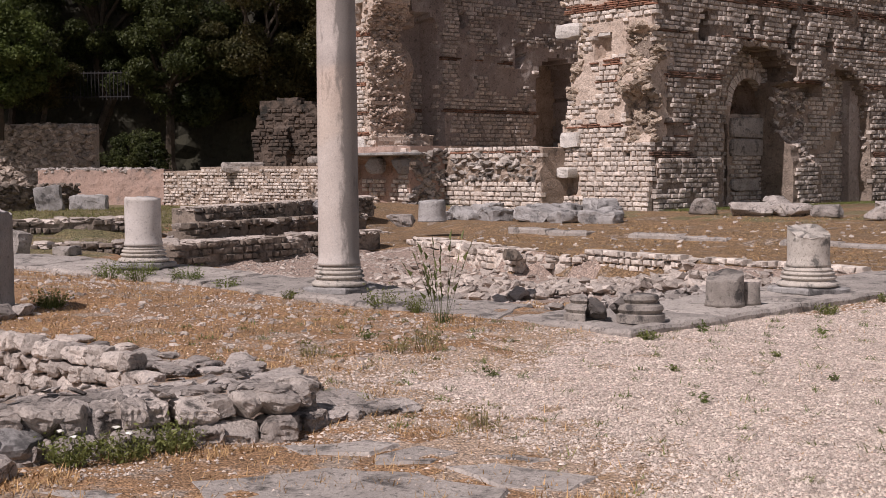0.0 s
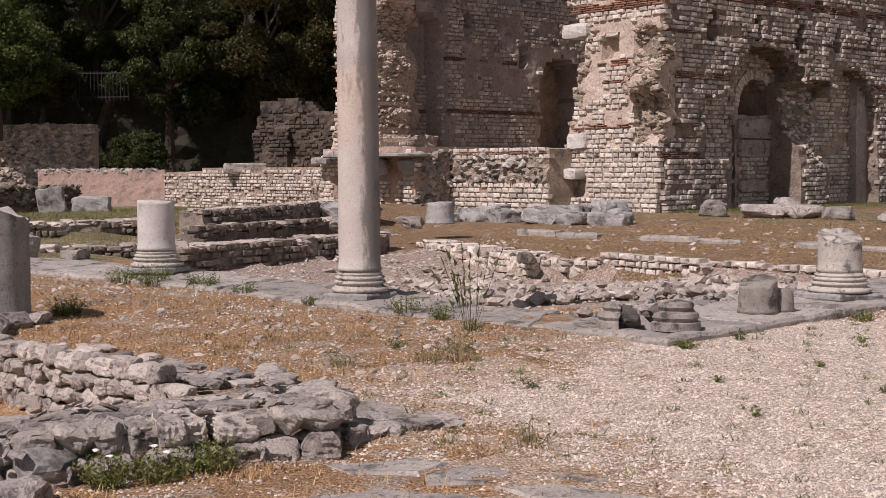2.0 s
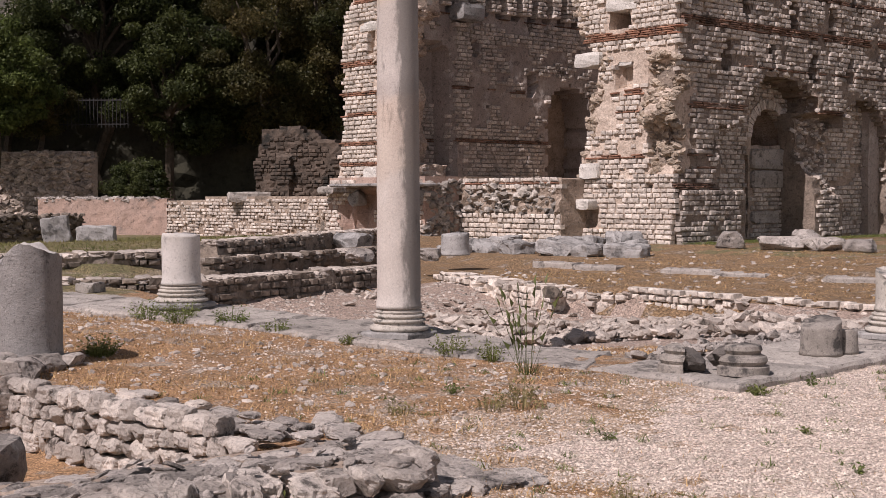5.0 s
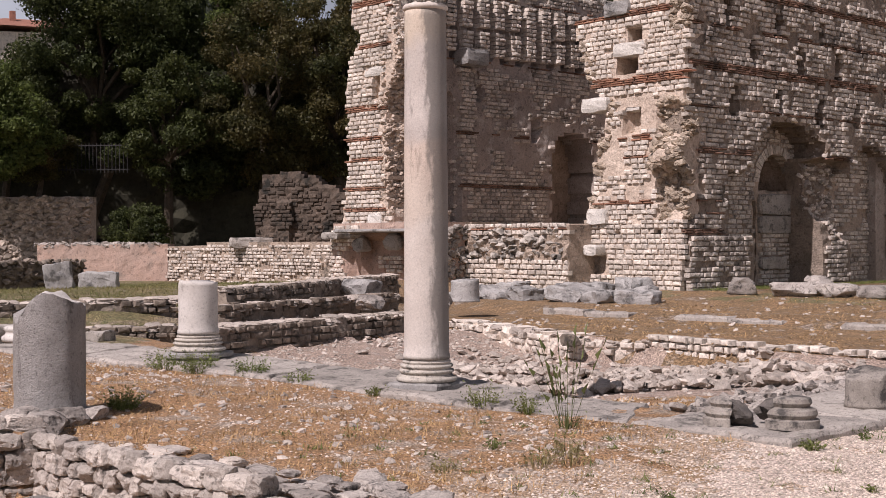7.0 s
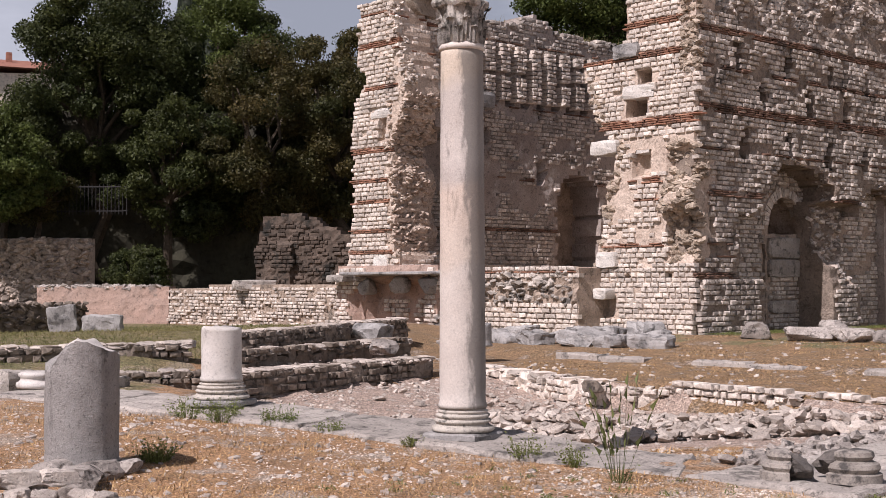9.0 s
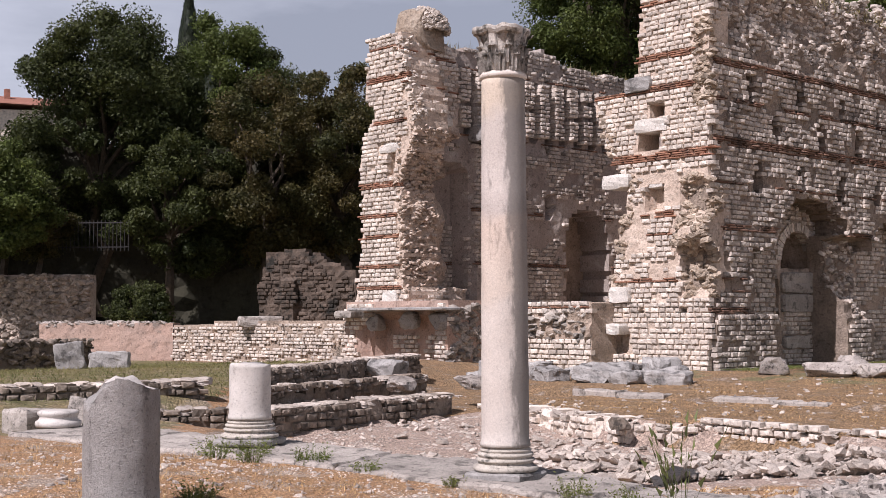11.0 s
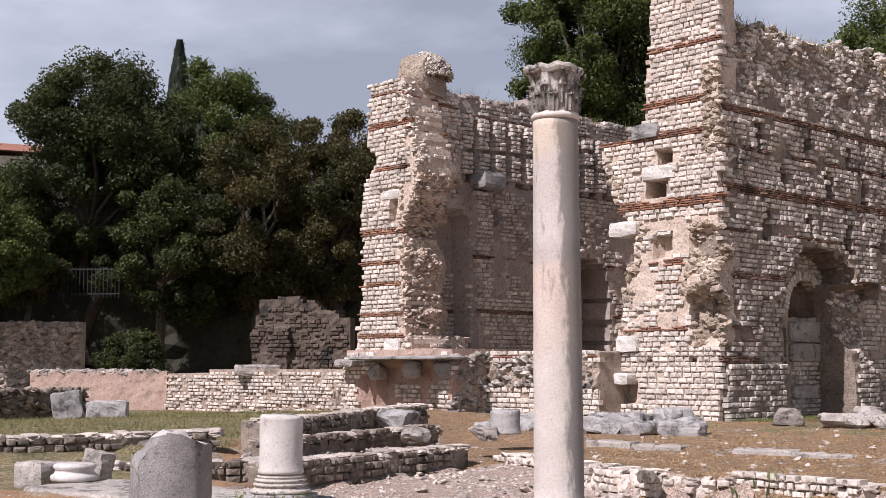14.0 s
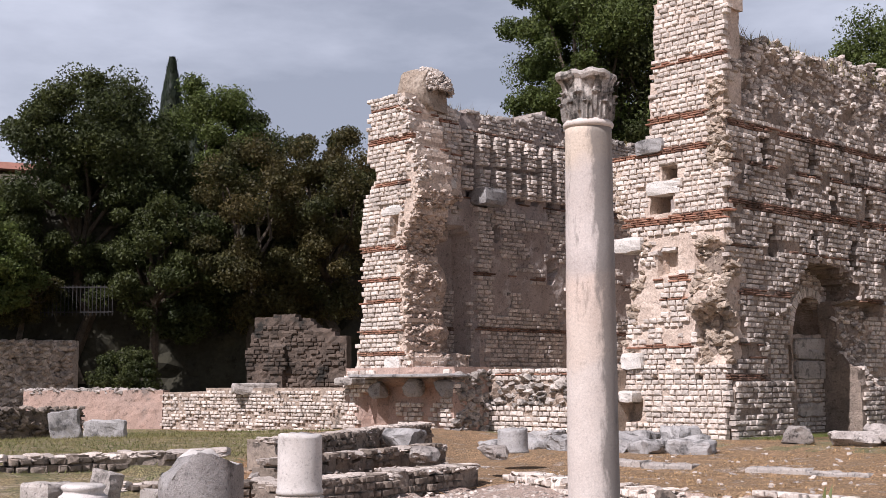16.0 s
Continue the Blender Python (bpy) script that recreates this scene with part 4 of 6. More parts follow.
late.append(lambda: rubble(lump, 800, lambda r: tuple(Vector((0, 0, 0.0)) + Vector((r.gauss(0, 1), r.gauss(0, 1), abs(r.gauss(0, 0.8)))).normalized() * 0.66), (0.07, 0.16), LIME_WORN_SHADE, 13))

late.append(lambda: voussoirs(wall_recess, 27.63, BY, 2.92, 0.76, 0.98, 0, 180, 23, LIME_WORN_SHADE, 0.3, 2))

# ---- low walls at the foot ----
low_mid = solid_wall("wall_low_middle", (21.7, 25.2, 0), (0, -1, 0), 4.2, 0.2, 1.95, 0.9, lambda u, z: z < 1.85 + 0.12 * fbm(u * 3, 1.0), lambda u, z: 0.12 * fbm(u * 3, z * 4, 2.0) * (z > 1.0), MORTAR, 0.11, 0.05)
tagged(low_mid, "low wall of white blocks with crumbling top", "low wall", kind="structure")
late.append(lambda: facing(low_mid, (21.7, 25.2, 0), (0, -1, 0), 4.2, 0.3, 1.85, lambda u, z: z < 1.05 + 0.2 * fbm(u * 2, 5.0) or z > 1.62, lambda u, z: 0.0, ((1.66, 2),), near=lambda u, z: True, seed=14))
late.append(lambda: rubble(low_mid, 150, lambda r: (21.62 + r.uniform(0, 0.15), r.uniform(21.2, 25.1), r.uniform(1.0, 1.75)), (0.08, 0.24), LIME_DARK, 15))
low_niche = solid_wall("wall_low_niche", (20.45, 28.55, 0), (0, -1, 0), 4.0, 0.2, 1.95, 1.2, lambda u, z: True, lambda u, z: -0.28 * smooth(0.5, 0.75, u) * smooth(1.25, 1.0, u) * (z < 1.3) - 0.3 * (1.3 < u < 3.7) * (z < 1.55) + 0.06 * fbm(u * 2, z * 2, 6.0), PINK, 0.12, 0.03)
tagged(low_niche, "low wall with faded pink plaster and shallow niches", "low wall", kind="structure")
late.append(lambda: facing(low_niche, (20.45, 28.55, 0), (0, -1, 0), 4.0, 0.3, 1.9, lambda u, z: (u < 0.5 or z > 1.35 and u < 1.3) or (1.7 < u < 3.95 and z < 1.1 and fbm(u * 2, z * 3) > -0.15) or u > 3.6, lambda u, z: -0.26 * (1.3 < u < 3.6), (), near=lambda u, z: True, seed=16))
late.append(lambda: rubble(low_niche, 130, lambda r: (20.5 + r.uniform(0, 1.1), 24.54 + r.uniform(-0.03, 0.06), r.uniform(0.3, 1.85)), (0.1, 0.26), LIME_DARK, 34))
for i, (y, w, d, h, z) in enumerate(((26.0, 3.5, 1.15, 0.09, 1.74), (28.15, 0.75, 0.6, 0.2, 1.62))):
    slab_ = part("cornice_slab", block_bm(30 + i, d, w, h, 0.02), SLAB if i else ROCK_GREY)
    slab_.location = (20.3, y, z)
    tagged(slab_, "projecting flat stone slab capping the niche" if not i else "pale stone spout block on the low wall", "stone slab")
for i, (y, z) in enumerate(((27.15, 1.4), (25.85, 1.45), (24.75, 1.42))):
    b_ = part("bracket_stone", rock_bm(80 + i, 0.5, 0.45, 0.55, 0.2), ROCK_GREY)
    b_.location = (20.35, y, z)
    tagged(b_, "worn grey bracket stone under the slab", "bracket", group="brackets under the slab")
low_north = solid_wall("wall_low_north", (20.1, 36.75, 0), (0.06, -1, 0), 8.6, 0.0, 1.45, 0.6, lambda u, z: z < 1.3 + 0.06 * fbm(u * 3, 1.0) + 0.12 * smooth(2.0, 2.2, u), lambda u, z: 0.0, MORTAR, 0.13, 0.03)
tagged(low_north, "low wall of white blocks below the trees", "low wall", kind="structure")
late.append(lambda: facing(low_north, (20.1, 36.75, 0), Vector((0.06, -1, 0)).normalized(), 8.5, 0.1, 1.42, lambda u, z: z < 1.26 + 0.12 * smooth(2.0, 2.2, u) + 0.09 * fbm(u * 2.2, 4.0) and fbm(u * 1.5, z * 5, 12.0) < 0.32, lambda u, z: 0.07 * fbm(u * 2, z * 4), (), near=lambda u, z: True, seed=17, lost=0.05, course=0.1, width=(0.1, 0.26)))
pd = Vector((0.62, -0.785, 0)).normalized()
low_plaster = solid_wall("wall_low_plaster", (17.3, 40.26, 0), pd, 4.46, 0.1, 1.5, 0.6, lambda u, z: z < 1.36 + 0.04 * fbm(u * 3, 7.0), lambda u, z: 0.02 * fbm(u * 1.5, z * 2, 5.0), PINK, 0.12, 0.02)
tagged(low_plaster, "low wall coated in flaking pink plaster", "low wall", kind="structure")
late.append(lambda: rubble(low_plaster, 120, lambda r: tuple(Vector((17.3, 40.3, 0)) + pd * r.uniform(0, 4.4) + Vector((0.05, 0.1, 1.36))), (0.12, 0.3), ROCK, 18))
low_left = solid_wall("wall_low_left", (5.5, 30.6, 0), Vector((0.985, 0.17, 0)).normalized(), 9.6, 0.2, 1.1, 0.6, lambda u, z: z < 0.95 + 0.08 * fbm(u * 3, 9.0), lambda u, z: 0.08 * fbm(u * 3, z * 3, 1.0), STEP_STONE, 0.14, 0.05)
tagged(low_left, "dark weathered low rubble wall", "low wall", kind="structure")
late.append(lambda: rubble(low_left, 420, lambda r: tuple(Vector((5.5, 30.55, 0)) + Vector((0.985, 0.17, 0)) * r.uniform(0, 9.6) + Vector((0, 0, r.uniform(0.4, 1.0)))), (0.1, 0.24), STEP_STONE, 19))
back_ruin = solid_wall("wall_back_ruin", (27.3, 42.6, 0), Vector((0.62, -0.785, 0)).normalized(), 3.8, 0.3, 4.6, 0.9, lambda u, z: z < 4.2 - 0.25 * abs(u - 1.2) ** 1.4 + 0.25 * fbm(u * 2, 3.0) and u > 0.22 * smooth(2.5, 3.6, z), lambda u, z: 0.22 * (0.9 < u < 1.5) * (z < 3.0), RUIN_SHADE_STONE, 0.14, 0.05)
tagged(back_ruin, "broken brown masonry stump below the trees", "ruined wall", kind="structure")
late.append(lambda: facing(back_ruin, (27.3, 42.6, 0), Vector((0.62, -0.785, 0)).normalized(), 3.8, 0.4, 4.3, lambda u, z: z < 3.9 - 0.25 * abs(u - 1.2) ** 1.4 and u > 0.25 * smooth(2.5, 3.6, z), lambda u, z: 0.22 * (0.9 < u < 1.5) * (z < 3.0), (), 0.15, (0.14, 0.4), seed=20, stone=RUIN_SHADE_STONE, lost=0.3))
terrace = solid_wall("wall_terrace", (14.5, 57.7, 0), Vector((0.71, -0.704, 0)).normalized(), 12.6, 0.0, 3.3, 0.8, lambda u, z: not (5.7 < u < 6.6 and z < 1.7), lambda u, z: 0.05 * fbm(u, z), TERRACE_STONE, 0.3, 0.05)
tagged(terrace, "old terrace wall of rough field stones", "terrace wall", kind="structure")
late.append(lambda: rubble(terrace, 1500, lambda r: tuple(Vector((14.45, 57.62, 0)) + Vector((0.71, -0.704, 0)) * r.uniform(6.6, 12.6) + Vector((0, 0, r.uniform(0.3, 3.25)))), (0.18, 0.42), TERRACE_STONE, 21))
# added backing bank, coloured near-black for the deep shade below the crowns
tree_shade_bank = solid_wall("wall_terrace_far", (6.5, 67.4, 0), Vector((0.79, -0.61, 0)).normalized(), 43, 0.0, 9.0, 0.6, lambda u, z: True, lambda u, z: 0.3 * fbm(u * 0.4, z), SHADE_SOIL, 0.6, 0.2)
tagged(tree_shade_bank, "near-black added bank standing in for the shade under the trees", "terrace wall", kind="structure")


# ---- small retaining walls and steps of the court ----
CAPS = []
for i in range(4):
    CAPS.append(SQUARES[i].copy())
    CAPS[i].materials.clear()
    CAPS[i].materials.append(ROCK_PALE)


def step_wall(name, a, b, z0, z1, label, material, seed, deep=0.45, size=(0.07, 0.19), count=90, stones=True):
    A, B = Vector((*a, 0)), Vector((*b, 0))
    U = (B - A).normalized()
    N = U.cross(Vector((0, 0, 1)))
    ln = (B - A).length
    w = solid_wall(name, A, U, ln, z0, z1, deep, lambda u, z: z < z1 - 0.05 + 0.05 * fbm(u * 3 + seed, 2.0), lambda u, z: 0.06 * fbm(u * 3, z * 5, seed), material, 0.1, 0.04)
    tagged(w, label, "low wall", kind="structure")
    late.append(lambda: rubble(w, int(count * (0.12 if material is STEP_STONE else 1.2)), lambda r: tuple(A + U * r.uniform(0, ln) - N * r.uniform(-0.03, deep) + Vector((0, 0, z1 - r.uniform(0.02, 0.06)))), size, ROCK_PALE, seed + 40, "cap_stones", 0.32))
    if material is STEP_STONE:
        def caps():
            rng, u = random.Random(seed + 90), 0.0
            while u < ln:
                wd = rng.uniform(0.14, 0.34)
                p = A + U * min(u + wd / 2, ln) - N * (deep * 0.42)
                ob = new("cap_stone", rng.choice(CAPS))
                ob.matrix_world = pose(p.x, p.y, z1 - 0.035 + rng.uniform(-0.02, 0.02), rng.uniform(-4, 4), rng.uniform(-4, 4), math.degrees(math.atan2(U.y, U.x)) + rng.uniform(-4, 4)) @ Matrix.Diagonal((wd * 1.06, deep * rng.uniform(0.8, 1.02), rng.uniform(0.08, 0.13), 1))
                ob.parent = w
                u += wd
        late.append(caps)
    if stones:
        late.append(lambda: facing(w, A, U, ln, z0 + 0.05, z1 - 0.03, lambda u, z: fbm(u * 1.2, z * 2, seed) < 0.2, lambda u, z: 0.07 * fbm(u * 2.5, z * 4, seed), (), 0.1, (0.09, 0.24), lambda u, z: True, material, 0.18, seed + 60, 0.08))
    return w


step_wall("wall_step_lower", (8.7, 15.75), (13.35, 16.8), -0.35, 0.30, "lowest dark terrace wall of the court", STEP_STONE, 1, count=170)
step_wall("wall_step_middle", (9.6, 16.85), (14.6, 18.8), 0.1, 0.50, "middle dark terrace wall of the court", STEP_STONE, 2, count=110)
step_wall("wall_step_upper", (10.3, 17.9), (17.2, 21.9), 0.3, 0.74, "upper dark terrace wall of the court", STEP_STONE, 3, count=150)
step_wall("wall_step_left", (4.6, 18.9), (9.4, 17.9), 0.15, 0.62, "low dark wall beside the turf", STEP_STONE, 4, count=110)
step_wall("wall_step_inner", (7.0, 16.8), (9.2, 15.9), 0.0, 0.32, "crumbled low wall behind the column stump", STEP_STONE, 5, count=80)
step_wall("wall_white_low", (14.15, 16.9), (12.85, 12.75), -0.35, 0.13, "low white rubble wall along the basin", LIME, 6, count=80)
step_wall("wall_basin_link", (12.86, 12.85), (13.36, 11.85), -0.3, 0.08, "short stretch of low white rubble wall", LIME, 8, count=30)
step_wall("wall_basin_right", (13.35, 11.9), (13.1, 7.2), -0.15, 0.12, "line of white stones edging the basin", LIME, 7, count=120)

# ---- stylobate ----
def slab_poly(name, pts, z_of, thick, material, label, category="paving slab", group="", kind="", rough=0.012, seed=0):
    """A worn slab over a polygon: its top follows z_of."""
    bm = bmesh.new()
    n_ = len(pts)
    edge = []
    for i in range(n_):
        a, b = Vector((*pts[i], 0)), Vector((*pts[(i + 1) % n_], 0))
        k = max(1, round((b - a).length / 0.12))
        edge += [a.lerp(b, t / k) for t in range(k)]
    c = sum(edge, Vector()) / len(edge)
    rings = []
    for shrink, drop in ((0.0, thick), (0.0, 0.03), (0.025, 0.0), (0.35, 0.0), (0.7, 0.0)):
        ring = []
        for p in edge:
            q = p + (c - p).normalized() * shrink if shrink < 0.1 else p.lerp(c, shrink)
            w = noise.noise_vector(Vector((q.x * 4, q.y * 4, seed))) * rough * 1.5
            ring.append(bm.verts.new((q.x + w.x, q.y + w.y, z_of(q.x, q.y) - drop + (rough * noise.noise(Vector((q.x * 5, q.y * 5, seed + 3))) if drop < 0.1 else 0))))
        rings.append(ring)
    m_ = len(edge)
    for r, s in zip(rings, rings[1:]):
        for i in range(m_):
            bm.faces.new((r[i], r[(i + 1) % m_], s[(i + 1) % m_], s[i]))
    mid = bm.verts.new((c.x, c.y, z_of(c.x, c.y)))
    for i in range(m_):
        bm.faces.new((rings[-1][i], rings[-1][(i + 1) % m_], mid))
    bmesh.ops.recalc_face_normals(bm, faces=bm.faces[:])
    return tagged(part(name, bm, material), label, category, group, kind)


styl_z = lambda x, y: 0.165 + 0.026 * max(0, y - 8.0)
outer = [(6.74, 5.3), (6.6, 6.6), (6.42, 7.9), (6.28, 9.2), (6.08, 10.5), (5.8, 11.8), (5.35, 13.2), (4.9, 14.6)]
inner = [(7.95, 6.45), (7.6, 7.25), (7.4, 8.1), (7.52, 9.6), (7.1, 10.9), (6.85, 12.4), (6.5, 13.6), (6.1, 14.9)]
for i in range(7):
    g_ = 0.008
    a, b, c, d = outer[i], outer[i + 1], inner[i + 1], inner[i]
    if i == 0:
        a, d = (6.74, 5.3), (7.95, 5.3)
        c, b = inner[0], outer[1]
        d = (7.95, 5.3)
    pts = [(a[0], a[1] + g_), (d[0], d[1] + g_), (c[0], c[1] - g_), (b[0], b[1] - g_)]
    slab_poly("stylobate_slab", pts, lambda x, y, k=i: styl_z(x, y) + (0.0, -0.012, 0.006, 0.0, 0.008, 0.0, 0.0)[k], 0.28, SLAB, "worn pale stone slab carrying the colonnade", group="stylobate slabs", kind="structure", seed=i, rough=0.028)
for i in range(6):
    x0, x1 = 7.96 + i * 1.35, 7.96 + (i + 1) * 1.35 - 0.015
    y0 = 5.3 + 0.05 * (x0 - 6.74)
    slab_poly("stylobate_slab", [(x0, y0), (x1, y0 + 0.06), (x1, y0 + 1.2), (x0, y0 + 1.16)], lambda x, y: 0.168 + 0.004 * (x - 8), 0.28, SLAB, "worn pale stone slab carrying the colonnade", group="stylobate slabs", kind="structure", seed=10 + i, rough=0.02)

# paving sunk in the yard
for i, (pts, z_) in enumerate(((((2.92, 4.36), (3.3, 4.1), (3.38, 3.93), (3.12, 3.86), (2.86, 4.1)), 0.012), (((3.1, 3.82), (3.42, 3.86), (3.5, 3.62), (3.2, 3.5), (2.98, 3.68)), 0.01),
                               (((2.2, 4.0), (2.8, 3.78), (3.05, 3.42), (3.15, 2.9), (2.7, 2.6), (1.8, 3.0)), 0.006), (((3.22, 3.44), (3.46, 3.36), (3.62, 2.8), (3.3, 2.7), (3.16, 3.0)), 0.008),
                               (((3.52, 3.5), (3.66, 3.42), (3.72, 3.2), (3.56, 3.22)), 0.004), (((1.5, 4.45), (2.12, 4.1), (1.9, 3.5), (1.3, 3.9)), -0.004))):
    slab_poly("paving_slab", pts, lambda x, y, z=z_: z + 0.014 * noise.noise(Vector((x * 3, y * 3, 2))), 0.06, SLAB, "cracked pale paving slab sunk in the earth", group="paving slabs", kind="structure", seed=30 + i, rough=0.012)


# ---- columns ----
def attic_base(parent, r, h, material=BASE):
    s = r / 0.29
    pl = part("plinth", block_bm(5, 0.57 * s, 0.57 * s, h * 0.28, 0.014), ROCK_GREY, parent, "worn square plinth")
    pl.location = (0, 0, h * 0.13)
    prof = [(0.05, h * 0.24), (r * 0.9, h * 0.27), (r * 0.96, h * 0.30), (r * 0.985, h * 0.35), (r * 0.96, h * 0.41), (r * 0.9, h * 0.435), (r * 0.86, h * 0.44), (r * 0.86, h * 0.475), (r * 0.81, h * 0.49), (r * 0.80, h * 0.54), (r * 0.86, h * 0.56), (r * 0.885, h * 0.60), (r * 0.86, h * 0.645), (r * 0.79, h * 0.66), (r * 0.785, h * 0.70), (r * 0.82, h * 0.715), (r * 0.845, h * 0.76), (r * 0.82, h * 0.805), (r * 0.75, h * 0.82), (r * 0.745, h * 0.86), (r * 0.775, h * 0.88), (r * 0.775, h * 0.91), (r * 0.72, h * 0.93), (r * 0.69, h)]
    bm = lathe(prof, 56)
    for v in bm.verts:
        v.co += v.co.normalized() * 0.006 * noise.noise(v.co * 9 + Vector((r * 50, 0, 0)))
    part("moulding", bm, material, parent, "rounded base mouldings", True)


def shaft(parent, r0, r1, z0, z1, material, top_cut=None, seed=1, pits=0.004, seg=56, fresh=None):
    prof = [(r0 * 1.06, z0), (r0 * 1.05, z0 + 0.03), (r0, z0 + 0.06)]
    k = max(4, round((z1 - z0) / 0.08))
    for i in range(1, k + 1):
        t = i / k
        prof.append((r0 + (r1 - r0) * t ** 1.4, z0 + 0.06 + (z1 - z0 - 0.06) * t))
    bm = lathe(prof, seg)
    if top_cut:
        caps = [f for f in bm.faces if len(f.verts) > 4 and f.calc_center_median().z > (z0 + z1) / 2]
        bmesh.ops.poke(bm, faces=caps)
    for v in bm.verts:
        q = v.co * 5 + Vector((seed * 3.1, 0, 0))
        if v.co.z > z0 + 0.02:
            f = 1 + (pits * noise.noise(q) + pits * 0.7 * noise.noise(q * 4)) / max(r0, 0.1)
            v.co.x, v.co.y = v.co.x * f, v.co.y * f
        if top_cut and v.co.z > z0 + 0.12:
            lim = top_cut(v.co.x, v.co.y)
            v.co.z = min(v.co.z, lim + 0.02 * noise.noise(q * 3))
    ob = part("shaft", bm, material, parent, "", True)
    if fresh:
        broken = {p.index for p in ob.data.polygons if p.center.z > z0 + 0.3 and p.normal.z > 0.45 and 0.89 * p.center.x - 0.46 * p.center.y > -0.07}
        for keep_top in (True, False):
            piece = bmesh.new()
            piece.from_mesh(ob.data)
            piece.faces.ensure_lookup_table()
            bmesh.ops.delete(piece, geom=[f for f in piece.faces if (f.index in broken) != keep_top], context="FACES")
            if keep_top:
                part("broken_top", piece, fresh, parent, "white freshly broken top")
            else:
                piece.to_mesh(ob.data)
                piece.free()
    return ob


def capital(parent, r, z0, h):
    """A worn Corinthian capital: bell, two rows of curled leaves, volutes and a chipped abacus."""
    bell = lathe([(r * 0.5, z0), (r * 0.98, z0 + 0.004), (r * 0.96, z0 + h * 0.4), (r * 1.02, z0 + h * 0.7), (r * 1.14, z0 + h * 0.86), (r * 0.9, z0 + h * 0.87)], 40)
    part("bell", bell, CAP, parent, "", True)
    for row, (zb, hh, count, reach) in enumerate(((0.0, 0.46, 9, 0.26), (0.16, 0.66, 9, 0.32))):
        for i in range(count):
            bm = bmesh.new()
            a = 2 * math.pi * (i + 0.5 * row) / count
            rows_ = []
            for j in range(7):
                t = j / 6
                out = r * (0.99 + 0.06 * math.sin(t * 3) + reach * max(0, t - 0.62) ** 1.5 * 3.2)
                zz = z0 + h * (zb + (hh - zb) * (t if t < 0.8 else 0.8 + (t - 0.8) * 0.3) * 1.02) - (0.05 * h if j == 6 else 0)
                wd = r * 0.34 * (1 - 0.25 * abs(t - 0.4)) * (0.45 if j == 6 else 1)
                line = []
                for s in (-1, -0.6, -0.22, 0, 0.22, 0.6, 1):
                    lift = 0.02 * (1 - abs(s)) + (0.008 if abs(s) in (0.6, 0) else -0.006)
                    ang = a + s * wd / out * 0.95
                    line.append(bm.verts.new(((out + lift) * math.cos(ang), (out + lift) * math.sin(ang), zz + 0.012 * abs(s) * (-1 if j > 3 else 0))))
                rows_.append(line)
            for p, q in zip(rows_, rows_[1:]):
                for k in range(6):
                    bm.faces.new((p[k], p[k + 1], q[k + 1], q[k]))
            bmesh.ops.solidify(bm, geom=bm.faces[:], thickness=0.014)
            part("acanthus_leaf", bm, CAP, parent)
    for i in range(8):
        a = math.pi / 4 * i
        big = i % 2 == 1
        bm = bmesh.new()
        prev = None
        for j in range(9):
            t = j / 8
            out = r * (0.98 + (0.40 if big else 0.22) * t ** 1.3)
            zz = z0 + h * (0.48 + 0.34 * math.sin(t * 1.6))
            wd = 0.035 * (1.2 - 0.4 * t)
            c_, s_ = math.cos(a), math.sin(a)
            ring = [bm.verts.new((out * c_ - s_ * dx + c_ * dn, out * s_ + c_ * dx + s_ * dn, zz + dz)) for dx, dn, dz in ((-wd, 0, 0), (wd, 0, 0), (wd * 0.7, 0.02, 0.03), (-wd * 0.7, 0.02, 0.03))]
            if prev:
                for k in range(4):
                    bm.faces.new((prev[k], prev[(k + 1) % 4], ring[(k + 1) % 4], ring[k]))
            prev = ring
        bm.faces.new(prev)
        part("volute", bm, CAP, parent)
    bm = bmesh.new()
    pts = []
    for i in range(48):
        a = 2 * math.pi * i / 48 + 0.02
        w = abs(math.cos(2 * a - math.pi / 2)) ** 1.2
        rad = r * (1.14 + 0.36 * w) * (1 - 0.12 * max(0.0, math.cos(a + 1.1)) ** 2) * (1 + 0.07 * noise.noise(Vector((math.cos(a) * 3, math.sin(a) * 3, 5))))
        pts.append((rad * math.cos(a), rad * math.sin(a)))
    rings = [[bm.verts.new((x * f, y * f, z0 + h * zz + 0.02 * noise.noise(Vector((x * 12, y * 12, zz))))) for x, y in pts] for f, zz in ((0.75, 0.80), (0.96, 0.83), (1.02, 0.90), (1.0, 0.97), (0.9, 1.0), (0.45, 1.0))]
    for p, q in zip(rings, rings[1:]):
        for k in range(48):
            bm.faces.new((p[k], p[(k + 1) % 48], q[(k + 1) % 48], q[k]))
    bm.faces.new(rings[0][::-1])
    bm.faces.new(rings[-1])
    part("abacus", bm, CAP, parent, "chipped abacus")


column = empty("column", pose(6.785, 9.085, 0.176, 0, 0, 18))
tagged(column, "tall weathered pink-white column with a Corinthian capital", "column")
attic_base(column, 0.28, 0.28)
shaft(column, 0.2, 0.184, 0.28, 3.385, SHAFT, seed=2, pits=0.0025, seg=64)
part("necking", lathe([(0.1, 3.36), (0.186, 3.365), (0.198, 3.375), (0.203, 3.39), (0.198, 3.405), (0.188, 3.417), (0.18, 3.425), (0.1, 3.435)], 56), MARBLE, column, "rounded collar", True)
capital(column, 0.182, 3.42, 0.385)

stump = empty("column_stump", pose(6.295, 12.14, 0.29, 0, 0, 30))
tagged(stump, "white column stump on a moulded base", "column")
attic_base(stump, 0.29, 0.25)
